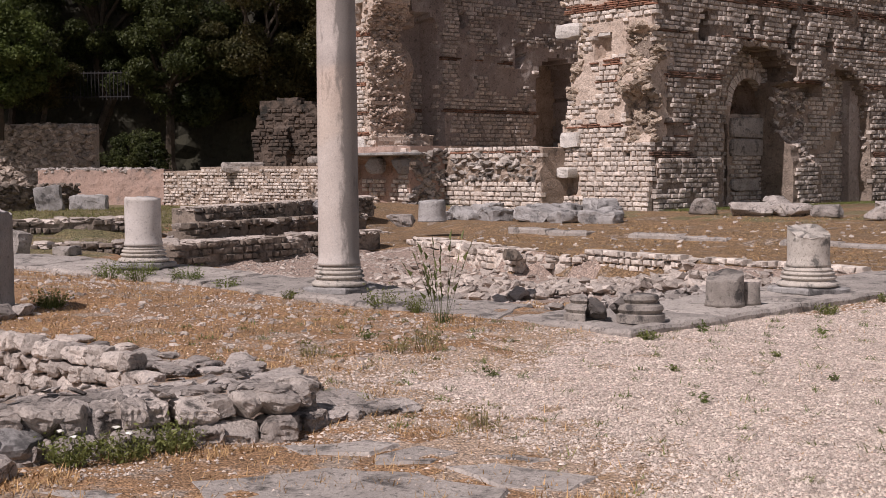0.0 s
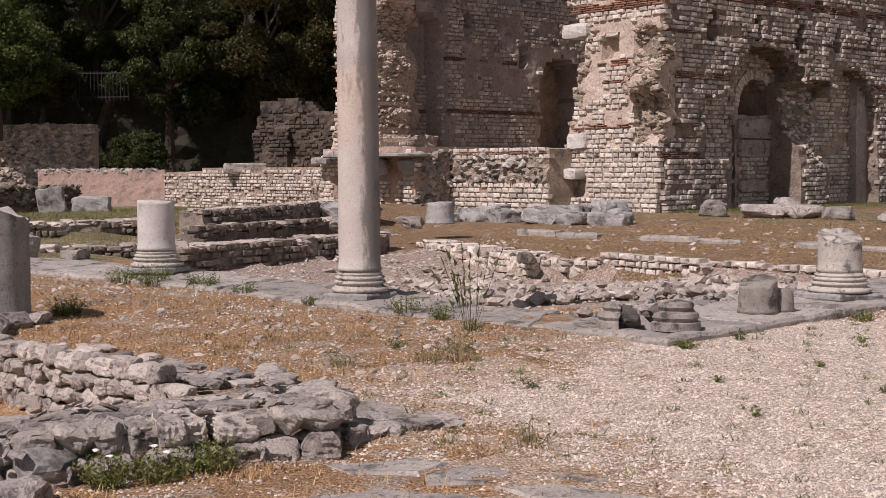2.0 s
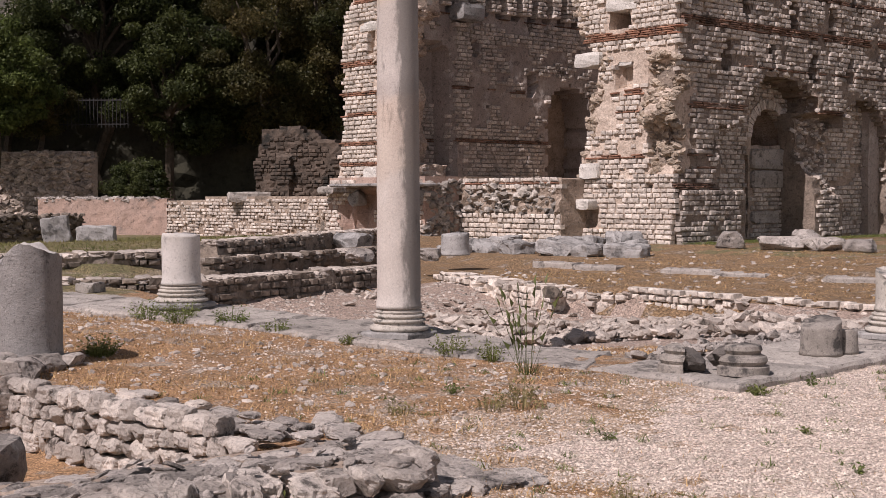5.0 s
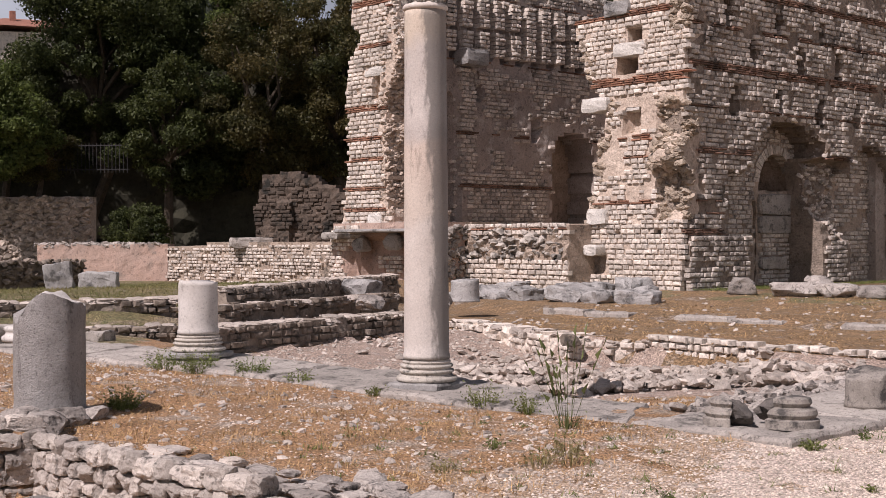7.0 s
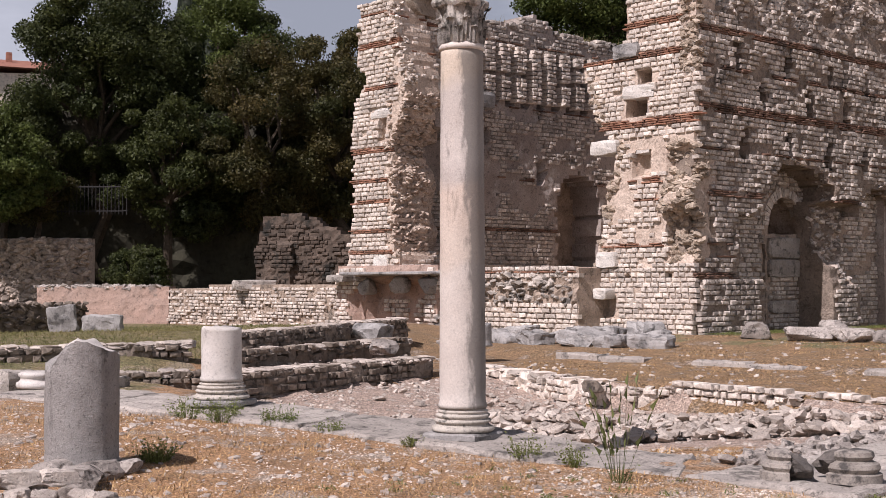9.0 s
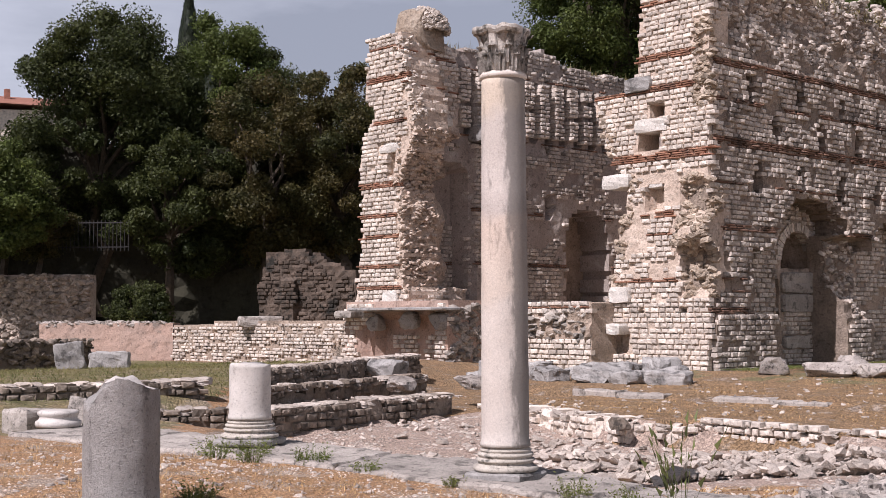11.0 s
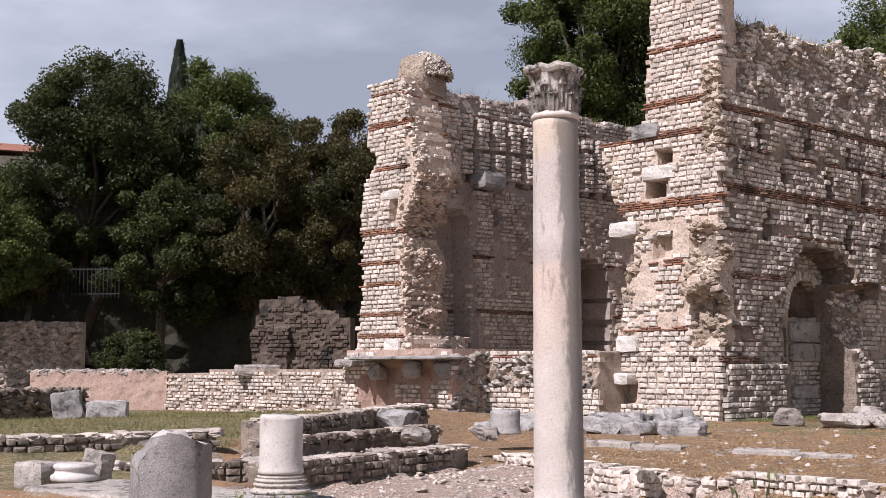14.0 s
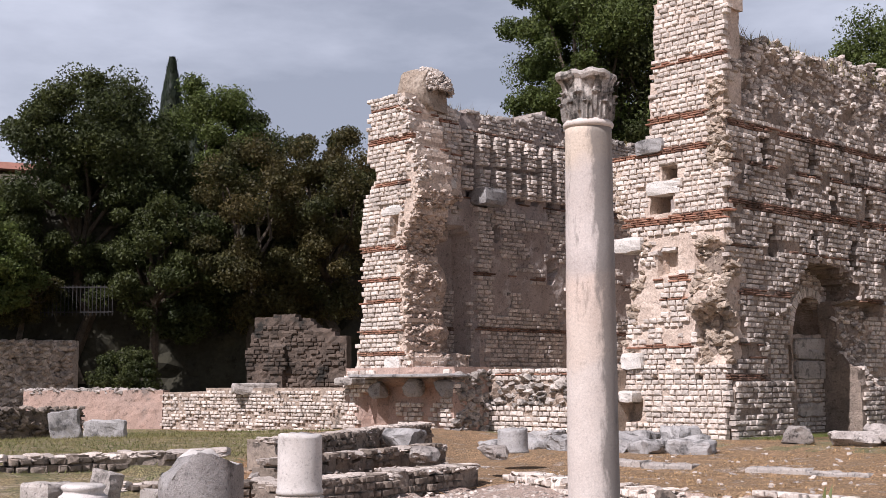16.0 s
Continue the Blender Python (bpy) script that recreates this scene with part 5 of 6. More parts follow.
shaft(stump, 0.204, 0.2, 0.25, 0.83, MARBLE_STUMP, lambda x, y: 0.79 + 0.02 * x + 0.012 * math.sin(14 * y), seed=4)

stump_r = empty("column_stump", pose(10.08, 5.96, 0.165, 0, 0, -12))
tagged(stump_r, "short broken column stump with dark stains on a moulded base", "column")
attic_base(stump_r, 0.30, 0.26)
shaft(stump_r, 0.2, 0.2, 0.26, 0.75, BASE, lambda x, y: 0.60 + 0.10 * x + 0.05 * math.sin(9 * y), seed=5)

drum = empty("column_drum", pose(3.305, 9.22, 0.26))
tagged(drum, "thick grey granite column drum with a slanting broken top", "column")
shaft(drum, 0.252, 0.248, 0.0, 0.95, GRANITE, lambda x, y: 0.89 - 0.85 * max(0, -(0.89 * x - 0.46 * y) - 0.03) - 0.38 * max(0, 0.89 * x - 0.46 * y + 0.03) + 0.05 * noise.noise(Vector((x * 9, y * 9, 1))), seed=6, pits=0.006, fresh=MARBLE_STUMP)
frag = empty("column_fragment", pose(8.55, 5.8, 0.17, 0, 0, 10))
tagged(frag, "broken grey column foot with a fluted side piece", "column fragment")
shaft(frag, 0.165, 0.16, 0.0, 0.36, FRAGMENT, lambda x, y: 0.27 + 0.25 * x, seed=7)
f2 = shaft(frag, 0.1, 0.09, 0.0, 0.24, FRAGMENT, lambda x, y: 0.2 - 0.1 * x, seed=8)
f2.location = (0.2, -0.13, 0)
for i, (x, y, rz, s) in enumerate(((6.98, 6.0, 140, 0.9), (7.2, 5.62, 240, 1.0))):
    fr = empty("base_fragment", pose(x, y, 0.165, 0, 0, rz))
    tagged(fr, "broken dark quarter of a moulded column base", "column fragment", group="base fragments")
    prof = [(0.02, 0.0), (0.2, 0.0), (0.2, 0.06), (0.17, 0.07), (0.19, 0.1), (0.18, 0.13), (0.13, 0.15), (0.15, 0.18), (0.14, 0.21), (0.11, 0.22), (0.02, 0.23)]
    bm = lathe([(r * s, z * s) for r, z in prof], 40)
    for v in bm.verts:
        a_ = math.atan2(v.co.y, v.co.x)
        if v.co.x < 0.02:
            v.co.x = 0.02 + 0.04 * noise.noise(v.co * 9)
    part("moulding", bm, FRAGMENT, fr, "", False)
    ch = part("broken_core", rock_bm(90 + i, 0.22 * s, 0.32 * s, 0.21 * s, 0.42, 3), DARK_BREAK, fr, "dark broken stone")
    ch.location = ((-0.08, -0.17)[i] * s, 0.03, 0.10 * s)

disc = empty("base_disc", pose(5.6, 14.85, 0.345))
tagged(disc, "low white moulded column base lying on the paving", "column fragment")
part("moulding", lathe([(0.05, 0.0), (0.24, 0.0), (0.25, 0.03), (0.245, 0.06), (0.215, 0.075), (0.2, 0.1), (0.205, 0.12), (0.225, 0.14), (0.22, 0.165), (0.19, 0.18), (0.05, 0.185)], 40), MARBLE_STUMP, disc, "", True)
low_drum = empty("drum_fragment", pose(16.2, 18.7, 0.3))
tagged(low_drum, "low grey drum fragment on the terrace", "column fragment")
shaft(low_drum, 0.28, 0.27, 0.0, 0.5, ROCK_GREY, lambda x, y: 0.42 + 0.1 * x, seed=9)


# ---- blocks lying about ----
def lay(kind, name, x, y, z, s, rz, material, label, category, group="", tilt=(0, 0), seed=1, rough=0.03):
    bm = block_bm(seed, *s, rough, 5) if kind == "block" else rock_bm(seed, *s, 0.26, 3)
    ob = part(name, bm, material, smooth=False)
    ob.matrix_world = pose(x, y, z + s[2] * 0.42, tilt[0], tilt[1], rz)
    return tagged(ob, label, category, group)


# white blocks built into the faces
for i, (x, y, z, s, m_, lab) in enumerate((
        (22.45, 20.88, 1.12, (0.5, 0.56, 0.25), WHITE_BLOCK, "white corbel block jutting from the pier"), (22.8, 19.95, 5.80, (0.4, 1.0, 0.32), WHITE_BLOCK, "white lintel block over the small window"),
        (22.85, 20.95, 4.55, (0.7, 0.85, 0.34), WHITE_BLOCK, "white block jutting at the arch spring"), (22.8, 19.88, 4.5, (0.3, 0.5, 0.26), WHITE_BLOCK, "white block over the small niche"),
        (22.55, 20.8, 1.86, (0.3, 0.6, 0.36), WHITE_BLOCK, "large white block in the pier"), (22.85, 20.3, 6.78, (0.6, 0.8, 0.34), ROCK_GREY, "grey slab on the broken ledge"),
        (20.84, 26.95, 5.84, (0.4, 0.9, 0.26), WHITE_BLOCK, "white lintel in the broken pier"), (21.5, 26.35, 6.55, (1.2, 0.6, 0.24), WHITE_BLOCK, "white slab projecting from the torn flank"),
        (20.85, 27.8, 6.05, (0.4, 0.45, 0.4), WHITE_BLOCK, "white corner block of the broken pier"), (23.95, 26.75, 6.36, (0.9, 0.7, 0.46), ROCK_GREY, "moulded impost block on the pilaster"),
        (20.7, 26.85, 1.88, (0.4, 0.6, 0.34), WHITE_BLOCK, "white block at the pier foot"), (27.8, 19.26, 2.1, (1.95, 0.2, 0.54), SLAB, "wide pale lintel slab in the walled-up door"), (27.6, 19.26, 1.62, (1.5, 0.2, 0.46), SLAB, "pale slab walled into the door"), (27.45, 19.26, 0.72, (1.15, 0.2, 0.32), SLAB, "pale slab walled into the door"))):
    ob = part("set_block", block_bm(100 + i, *s, 0.035), m_)
    ob.location = (x, y, z + s[2] / 2)
    tagged(ob, lab, "stone block")

# row of ashlars before the pier
ash = ((19.6, 17.2, 0.85, 0.5), (19.5, 18.1, 0.75, 0.48), (19.4, 19.0, 0.9, 0.46), (19.2, 20.0, 0.95, 0.44), (19.3, 21.1, 1.0, 0.42), (20.3, 17.8, 0.9, 0.42), (20.3, 19.1, 1.2, 0.36), (20.5, 20.4, 1.3, 0.4), (20.9, 18.4, 0.8, 0.5), (20.4, 21.6, 1.1, 0.45), (20.9, 19.6, 0.9, 0.4), (18.6, 21.4, 0.6, 0.4))
for i, (x, y, l, h) in enumerate(ash):
    lay("block", "ashlar", x, y, ground_z(x, y) - 0.02, (0.45 + 0.25 * random.Random(i + 9).random(), l * (0.7 + 0.5 * random.Random(i + 5).random()), h * (0.5 + 0.35 * random.Random(i + 7).random())), random.Random(i).uniform(-30, 30), ROCK_GREY, "weathered grey ashlar lying before the pier", "stone block", "ashlars before the pier", (random.Random(i + 50).uniform(-13, 13), random.Random(i + 60).uniform(-8, 8)), 130 + i, 0.07)
for i, (x, y, l, h) in enumerate(((21.9, 16.3, 0.75, 0.42), (22.0, 15.1, 1.2, 0.36), (22.6, 14.9, 0.6, 0.5), (22.2, 14.2, 0.75, 0.34), (22.4, 13.55, 0.8, 0.32), (23.2, 12.5, 0.9, 0.4), (22.0, 12.0, 0.8, 0.4))):
    lay("rock", "boulder", x, y, ground_z(x, y), (0.5, l, h), i * 7, ROCK, "pale rounded stone along the path", "boulder", "stones along the path", seed=150 + i)
for i, (x, y, s, lab) in enumerate(((14.35, 19.6, (0.7, 0.8, 0.5), "grey boulder on the upper step"), (14.3, 17.3, (0.45, 0.6, 0.28), "pale broken stone on the step"), (12.9, 17.6, (0.5, 0.5, 0.3), "pale broken stone on the step"),
                                    (12.68, 12.72, (0.25, 0.3, 0.2), "dark hollow stone on the basin edge"), (9.55, 17.3, (0.25, 0.3, 0.32), "upright broken stone by the turf"), (10.5, 17.2, (0.9, 0.5, 0.25), "flat pale stone at the step end"))):
    lay("rock", "boulder", x, y, max(ground_z(x, y), 0.0) + (0.28 if i in (0, 1, 2) else 0), s, i * 31, STEP_STONE if i == 3 else (ROCK_GREY if i == 0 else ROCK), lab, "boulder", seed=170 + i)
for i, (x, y, s, tilt, lab) in enumerate(((11.93, 27.35, (0.62, 0.16, 0.62), (0, -8), "slanting grey stone slab standing in the turf"), (13.29, 28.1, (0.9, 0.4, 0.42), (0, 0), "grey sarcophagus-like block in the turf"), (5.75, 15.65, (0.78, 0.45, 0.3), (0, 4), "large pale block by the low wall"), (6.22, 15.5, (0.32, 0.26, 0.42), (6, 12), "upright broken white stone by the low wall"),
                                          (7.1, 15.9, (0.36, 0.26, 0.14), (0, 0), "small grey block by the low wall"), (18.5, 39.2, (0.5, 1.0, 0.16), (0, 0), "flat grey slab on the low wall"), (19.2, 38.3, (0.4, 0.6, 0.12), (0, 0), "flat grey slab on the low wall"), (20.55, 32.7, (0.5, 1.3, 0.3), (0, 0), "grey block on the low wall"))):
    zz = 1.3 if i > 4 else ground_z(x, y)
    lay("block", "stone_slab", x, y, zz, s, -38 if i < 2 else (38 if i in (5, 6) else i * 9), ROCK_GREY if i < 2 else SLAB, lab, "stone slab", "", tilt, 190 + i, 0.04)

# path strip edging below the pier
for i in (0, 1, 2, 4, 5, 7, 8):
    y0 = 8.2 + i * 1.1
    slab_poly("kerb_slab", [(17.75, y0), (18.45, y0), (18.45, y0 + 1.07), (17.7, y0 + 1.07)], lambda x, y, k=i: 0.105 + 0.02 * (k % 3), 0.2, SLAB, "worn pale kerb slab along the path", group="kerb slabs", kind="structure", seed=60 + i, rough=0.03)


# ---- rubble walls in the foreground ----
def stone_row(parent, a, b, z, size, seed, face, jitter=0.02, h=0.13, gap=0.012, d=0.17):
    rng = random.Random(seed)
    A, B = Vector((*a, 0)), Vector((*b, 0))
    U = (B - A).normalized()
    ln, u = (B - A).length, 0.0
    ang = math.degrees(math.atan2(U.y, U.x))
    while u < ln:
        w = rng.uniform(*size)
        p = A + U * (u + w / 2)
        ob = new("stone", rng.choice(face or ROCKS))
        hh = h * rng.uniform(0.85, 1.15)
        ob.matrix_world = pose(p.x + rng.uniform(-jitter, jitter), p.y + rng.uniform(-jitter, jitter), z + hh / 2, rng.uniform(-5, 5), rng.uniform(-5, 5), ang + rng.uniform(-5, 5)) @ Matrix.Diagonal(((w + 0.02) * 1.06, d * rng.uniform(0.9, 1.3) * 1.2, hh * (1.04 if face else 1.3), 1))
        ob.parent = parent
        u += w + gap


front = solid_wall("wall_foreground", (1.2, 4.9, 0), Vector((1, -0.08, 0)).normalized(), 2.1, -0.15, 0.19, 0.75, lambda u, z: True, lambda u, z: 0.03 * fbm(u * 4, z * 5, 2.0) - 0.14, MORTAR, 0.08, 0.03)
tagged(front, "low crumbling rubble wall in the foreground", "low wall", kind="structure")
pit_wall = solid_wall("wall_pit", (2.82, 8.3, 0), Vector((0.07, -0.998, 0)).normalized(), 2.4, -0.3, 0.1, 0.5, lambda u, z: True, lambda u, z: 0.02 * fbm(u * 4, z * 5, 3.0) - 0.05, EARTH, 0.09, 0.02)
tagged(pit_wall, "sunken rubble wall of pale squared stones", "low wall", kind="structure")


SMALL_FLAT = ROCKS[4].copy()
SMALL_FLAT.materials.clear()
SMALL_FLAT.materials.append(ROCK_PALE)


def foreground_stones():
    line = [(1.25, 5.02), (2.3, 4.8), (3.02, 4.58), (3.34, 4.72)]
    for k, z in enumerate((-0.03, 0.105)):
        for n_ in range(3):
            a, b = line[n_], line[n_ + 1]
            stone_row(front, (a[0] + 0.02 * k, a[1] + 0.09 * k), (b[0] - 0.01 * k, b[1] + 0.09 * k), z, (0.11, 0.23), 200 + 5 * k + n_, SQUARES, 0.025, 0.13, 0.008, 0.2)
    for k in range(6):
        stone_row(front, (1.4, 5.22 + 0.085 * k), (3.34, 4.94 + 0.085 * k), 0.165 - 0.006 * k, (0.07, 0.2), 210 + k, None, 0.05, 0.055, 0.05, 0.09)
    stone_row(front, (3.33, 4.74), (3.36, 5.4), 0.02, (0.14, 0.24), 220, SQUARES, 0.02, 0.15)
    for k in range(5):
        stone_row(front, (3.45 + 0.13 * k, 4.66 - 0.01 * k), (3.55 + 0.12 * k, 5.4 - 0.14 * k), -0.03, (0.16, 0.34), 225 + k, None, 0.04, 0.085 - 0.008 * k, 0.012, 0.15)
    for k, z in enumerate((-0.26, -0.15, -0.04, 0.07, 0.18)):
        e_ = 0.0 if k < 4 else 0.12
        stone_row(pit_wall, (2.80, 8.3), (2.84, 7.0), z, (0.08, 0.17), 240 + k, SQUARES, 0.012, 0.112, 0.01, 0.1)
        stone_row(pit_wall, (2.84, 7.0), (2.99, 5.9 + e_), z, (0.08, 0.17), 260 + k, SQUARES, 0.012, 0.112, 0.01, 0.1)
        stone_row(pit_wall, (2.2, 8.5), (2.78, 8.32), z, (0.08, 0.17), 270 + k, SQUARES, 0.02, 0.112, 0.01, 0.1)
    stone_row(pit_wall, (2.25, 8.62), (2.8, 8.42), 0.28, (0.14, 0.24), 250, SQUARES, 0.03, 0.11, 0.012, 0.12)
    for k in range(4):
        stone_row(pit_wall, (2.98 + 0.13 * k, 8.3), (3.14 + 0.12 * k, 5.95 - 0.1 * k), ground_z(3.2, 7.0) + 0.02, (0.06, 0.2), 255 + k, [SMALL_FLAT, ROCKS[2], ROCKS[7]], 0.06, 0.05, 0.16, 0.1)
    rng = random.Random(77)
    for k in range(26):
        x, y = rng.uniform(3.0, 3.9), rng.uniform(5.3, 6.4)
        ob = new("stone", ROCKS[rng.randrange(10)])
        s = rng.uniform(0.06, 0.2)
        ob.matrix_world = pose(x, y, ground_z(x, y) + s * 0.12, rng.uniform(-12, 12), rng.uniform(-12, 12), rng.uniform(0, 360)) @ Matrix.Diagonal((s * 1.5, s, s * 0.55, 1))
        ob.parent = pit_wall


late.append(foreground_stones)
for i, (x, y, s) in enumerate(((1.83, 6.43, (0.42, 0.42, 0.5)), (1.78, 4.96, (0.4, 0.3, 0.22)), (1.5, 4.62, (0.3, 0.26, 0.15)), (2.14, 5.0, (0.36, 0.3, 0.26)), (3.25, 8.9, (0.34, 0.2, 0.17)), (3.52, 9.0, (0.22, 0.18, 0.13)), (2.95, 8.95, (0.34, 0.26, 0.2)), (2.62, 8.6, (0.3, 0.26, 0.22)), (3.55, 5.75, (0.22, 0.16, 0.1)), (3.75, 5.55, (0.18, 0.12, 0.08)), (3.02, 8.62, (0.42, 0.26, 0.2)))):
    lay("rock", "boulder", x, y, ground_z(x, y) - (0.02 if i != 0 else 0.0), s, i * 40, ROCK if i != 1 else ROCK_GREY, "rough grey field stone of the crumbled wall", "boulder", "field stones", seed=260 + i)


# ---- loose rubble in the basin ----
def basin_spot(r):
    x, y = r.uniform(7.6, 14.5), r.uniform(6.7, 16.5)
    if not inside(x, y, BASIN) or fbm(x * 0.6, y * 0.6, 5.0) < -0.05 and r.random() < 0.8:
        return None
    return (x, y, ground_z(x, y) - 0.004)


heap = empty("rubble_heap")
tagged(heap, "loose white and grey rubble in the sunken court", "rubble", kind="stuff")
rubble(heap, 5200, basin_spot, (0.025, 0.085), ROCK_PALE, 30, "loose_stones", 0.9)
for (ax, ay), (bx, by), k in (((9.7, 13.6), (12.4, 8.2), 41), ((8.7, 11.2), (11.0, 7.2), 42), ((11.2, 13.6), (12.8, 9.4), 43)):
    rubble(heap, 230, lambda r, a=(ax, ay), b=(bx, by): (lambda t: (lambda x, y: (x, y, ground_z(x, y) + 0.03 + r.uniform(0, 0.06)))(a[0] + (b[0] - a[0]) * t + r.gauss(0, 0.13), a[1] + (b[1] - a[1]) * t + r.gauss(0, 0.13)))(r.random()), (0.06, 0.2), ROCK_PALE, k, "stone_ridge", 0.85)
rubble(heap, 110, lambda r: (lambda x, y: (x, y, ground_z(x, y) + 0.03))(12.75 - 2.0 * r.random() ** 1.6, r.uniform(7.2, 16.4)), (0.05, 0.17), ROCK_PALE, 31, "loose_stones", 0.8)
rubble(heap, 260, lambda r: (lambda x: (x, 6.75 + r.uniform(-0.2, 0.35), 0.05 + r.uniform(0, 0.1)))(r.uniform(7.6, 10.5)), (0.05, 0.16), ROCK, 32, "loose_stones")
rubble(heap, 260, lambda r: (lambda x, y: None if inside(x, y, BASIN) else (x, y, ground_z(x, y)))(r.uniform(13.3, 22.2), r.uniform(8, 17.8)), (0.03, 0.1), ROCK_PALE, 35, "loose_stones")
rubble(heap, 500, lambda r: (lambda x, y: None if inside(x, y, PIT) else (x, y, ground_z(x, y)))(r.uniform(2.6, 6.2), r.uniform(5.6, 12.5)), (0.02, 0.07), ROCK_PALE, 36, "loose_stones")
rubble(heap, 120, lambda r: (r.uniform(9.2, 13.4), r.uniform(16.3, 17.6), 0.27), (0.03, 0.09), ROCK_PALE, 37, "loose_stones", 0.7)
rubble(heap, 90, lambda r: (lambda t: (1.3 + t * 2.0, 4.9 + r.uniform(-0.1, 0.6) - 0.1 * t, 0.2 + r.uniform(-0.03, 0.05)))(r.random()), (0.03, 0.1), ROCK, 38, "loose_stones", 0.4)


# ---- gravel and straw ----
def field(name, label, count, spot, maker, material, seed, category):
    rng = np.random.RandomState(seed)
    vs, fs, base = [], [], 0
    for _ in range(count):
        p = spot(rng)
        if p is None:
            continue
        v, f = maker(rng)
        vs.append(v + np.array(p))
        fs += [tuple(a + base for a in q) for q in f]
        base += len(v)
    return tagged(mesh_ob(name, np.concatenate(vs), fs, material), label, category, kind="stuff")


PYRAMID = [(0, 1, 4), (1, 2, 4), (2, 3, 4), (3, 0, 4)]


def pebble(rng):
    s = 0.004 + 0.0095 * rng.rand() ** 2.2
    a = rng.rand() * 6.28
    v = np.array([(1, 0, 0), (0, 1, 0), (-1, 0, 0), (0, -1, 0), (0.15, 0.1, 0.85)]) * s * (0.7 + 0.6 * rng.rand(5, 1))
    c, d = math.cos(a), math.sin(a)
    v[:, 0] *= 1.3
    return np.column_stack((v[:, 0] * c - v[:, 1] * d, v[:, 0] * d + v[:, 1] * c, v[:, 2])), PYRAMID


def rnd_(x, y):
    return noise.noise(Vector((x * 40, y * 40, 0))) < 0.25


def near_spot(rng):
    """Thicker close to where one stands, thinning over the court."""
    r = 3.6 + 12.0 * rng.rand() ** 1.6
    a = radians(12 + 64 * rng.rand())
    return -0.8 + r * math.cos(a), 0.3 + r * math.sin(a)


def blocked(x, y):
    return inside(x, y, PIT) or (6.2 < x < 7.9 and 5.3 < y < 14) and x > np.interp(y, [5.3, 9.2, 14.6], [6.7, 6.25, 4.9]) or (x > 6.7 and 5.3 + 0.05 * (x - 6.7) < y < 6.6) or (1.3 < x < 3.3 and 4.7 < y < 5.6) or (1.4 < x < 3.75 and 2.6 < y < 4.3 and y < 5.6 - 0.55 * x + 0.3 and rnd_(x, y))


def pebble_spot(rng):
    x, y = near_spot(rng)
    bare = 0.91 * (1 - smooth(-0.9, 0.8, gravelled(x, y)))
    if blocked(x, y) or rng.rand() < bare - 0.22 * smooth(0.0, 0.3, fbm(x * 1.3, y * 1.3, 8.0)) or y > 14:
        return None
    if inside(x, y, BASIN):
        return None
    return x, y, ground_z(x, y) + 0.002


field("gravel", "pale crushed limestone gravel", 210000, pebble_spot, pebble, PEBBLE, 5, "gravel")


def blade(rng):
    l, a, lean = 0.02 + 0.06 * rng.rand() ** 2, rng.rand() * 6.28, 0.5 + 1.0 * rng.rand()
    c, s = math.cos(a), math.sin(a)
    w = 0.0022 + 0.002 * rng.rand()
    return np.array([(-s * w, c * w, 0), (s * w, -c * w, 0), (c * l * math.sin(lean), s * l * math.sin(lean), l * math.cos(lean) + 0.004)]), [(0, 1, 2)]


def straw_spot(rng):
    x, y = near_spot(rng)
    grass = 1 - smooth(-0.7, 0.7, gravelled(x, y))
    if blocked(x, y) or inside(x, y, BASIN) or y > 13.5 or rng.rand() > max(grass, 0.03) or fbm(x * 1.3, y * 1.3, 8.0) > -0.1 + 0.3 * rng.rand():
        return None
    return x, y, ground_z(x, y)


field("straw_grass", "short dry straw-coloured grass", 150000, straw_spot, blade, STRAW, 6, "dry grass")


def tall_blade(rng):
    v, f = blade(rng)
    return v * [1.8, 1.8, 0.9], f


def far_straw(rng):
    if rng.rand() < 0.2:
        x, y = 7.7 + 1.2 * rng.rand(), 7.0 + 6.0 * rng.rand()
        return (x, y, ground_z(x, y)) if fbm(x * 1.1, y * 1.1, 3.0) < 0.12 else None
    x, y = 13.2 + 9.6 * rng.rand(), 7 + 10.5 * rng.rand()
    return None if inside(x, y, BASIN) or y > 16.5 + (x - 14.8) or fbm(x * 0.7, y * 0.7, 3.0) > 0.1 else (x, y, ground_z(x, y))


def turf_spot(rng):
    x, y = 4 + 15 * rng.rand(), 18 + 17 * rng.rand()
    return (x, y, ground_z(x, y)) if y > 17.6 + (x - 9) * 0.62 and x < 19.5 else None


field("field_grass", "dry yellow grass before the ruin", 30000, far_straw, tall_blade, STRAW, 7, "dry grass")
field("turf", "thin green turf behind the low walls", 60000, turf_spot, lambda r: (lambda v, f: (v * [1.9, 1.9, 1.5], f))(*blade(r)), leaf_mat("turf_blades", (0.15, 0.17, 0.055), (0.27, 0.23, 0.1)), 8, "grass")
field("wall_foot_grass", "green grass along the wall foot", 9000, lambda r: (lambda x: (x, 17.2 + r.rand() * 0.95, 0.36))(22.6 + 9 * r.rand()), tall_blade, WEED, 9, "grass")


field("sprouts", "tiny green sprouts in the gravel", 5200, lambda r: (lambda k: (lambda x, y: None if blocked(x, y) or inside(x, y, BASIN) or y > 9 else (x, y, ground_z(x, y)))(3.4 + 7.5 * ((k * 0.61803) % 1) + 0.035 * r.randn(), 2.0 + 6.0 * ((k * 0.41421) % 1) + 0.035 * r.randn()))(r.randint(0, 260)),
      lambda r: (lambda v, f: (v * [1.3, 1.3, 0.9], f))(*blade(r)), WEED, 21, "plant")


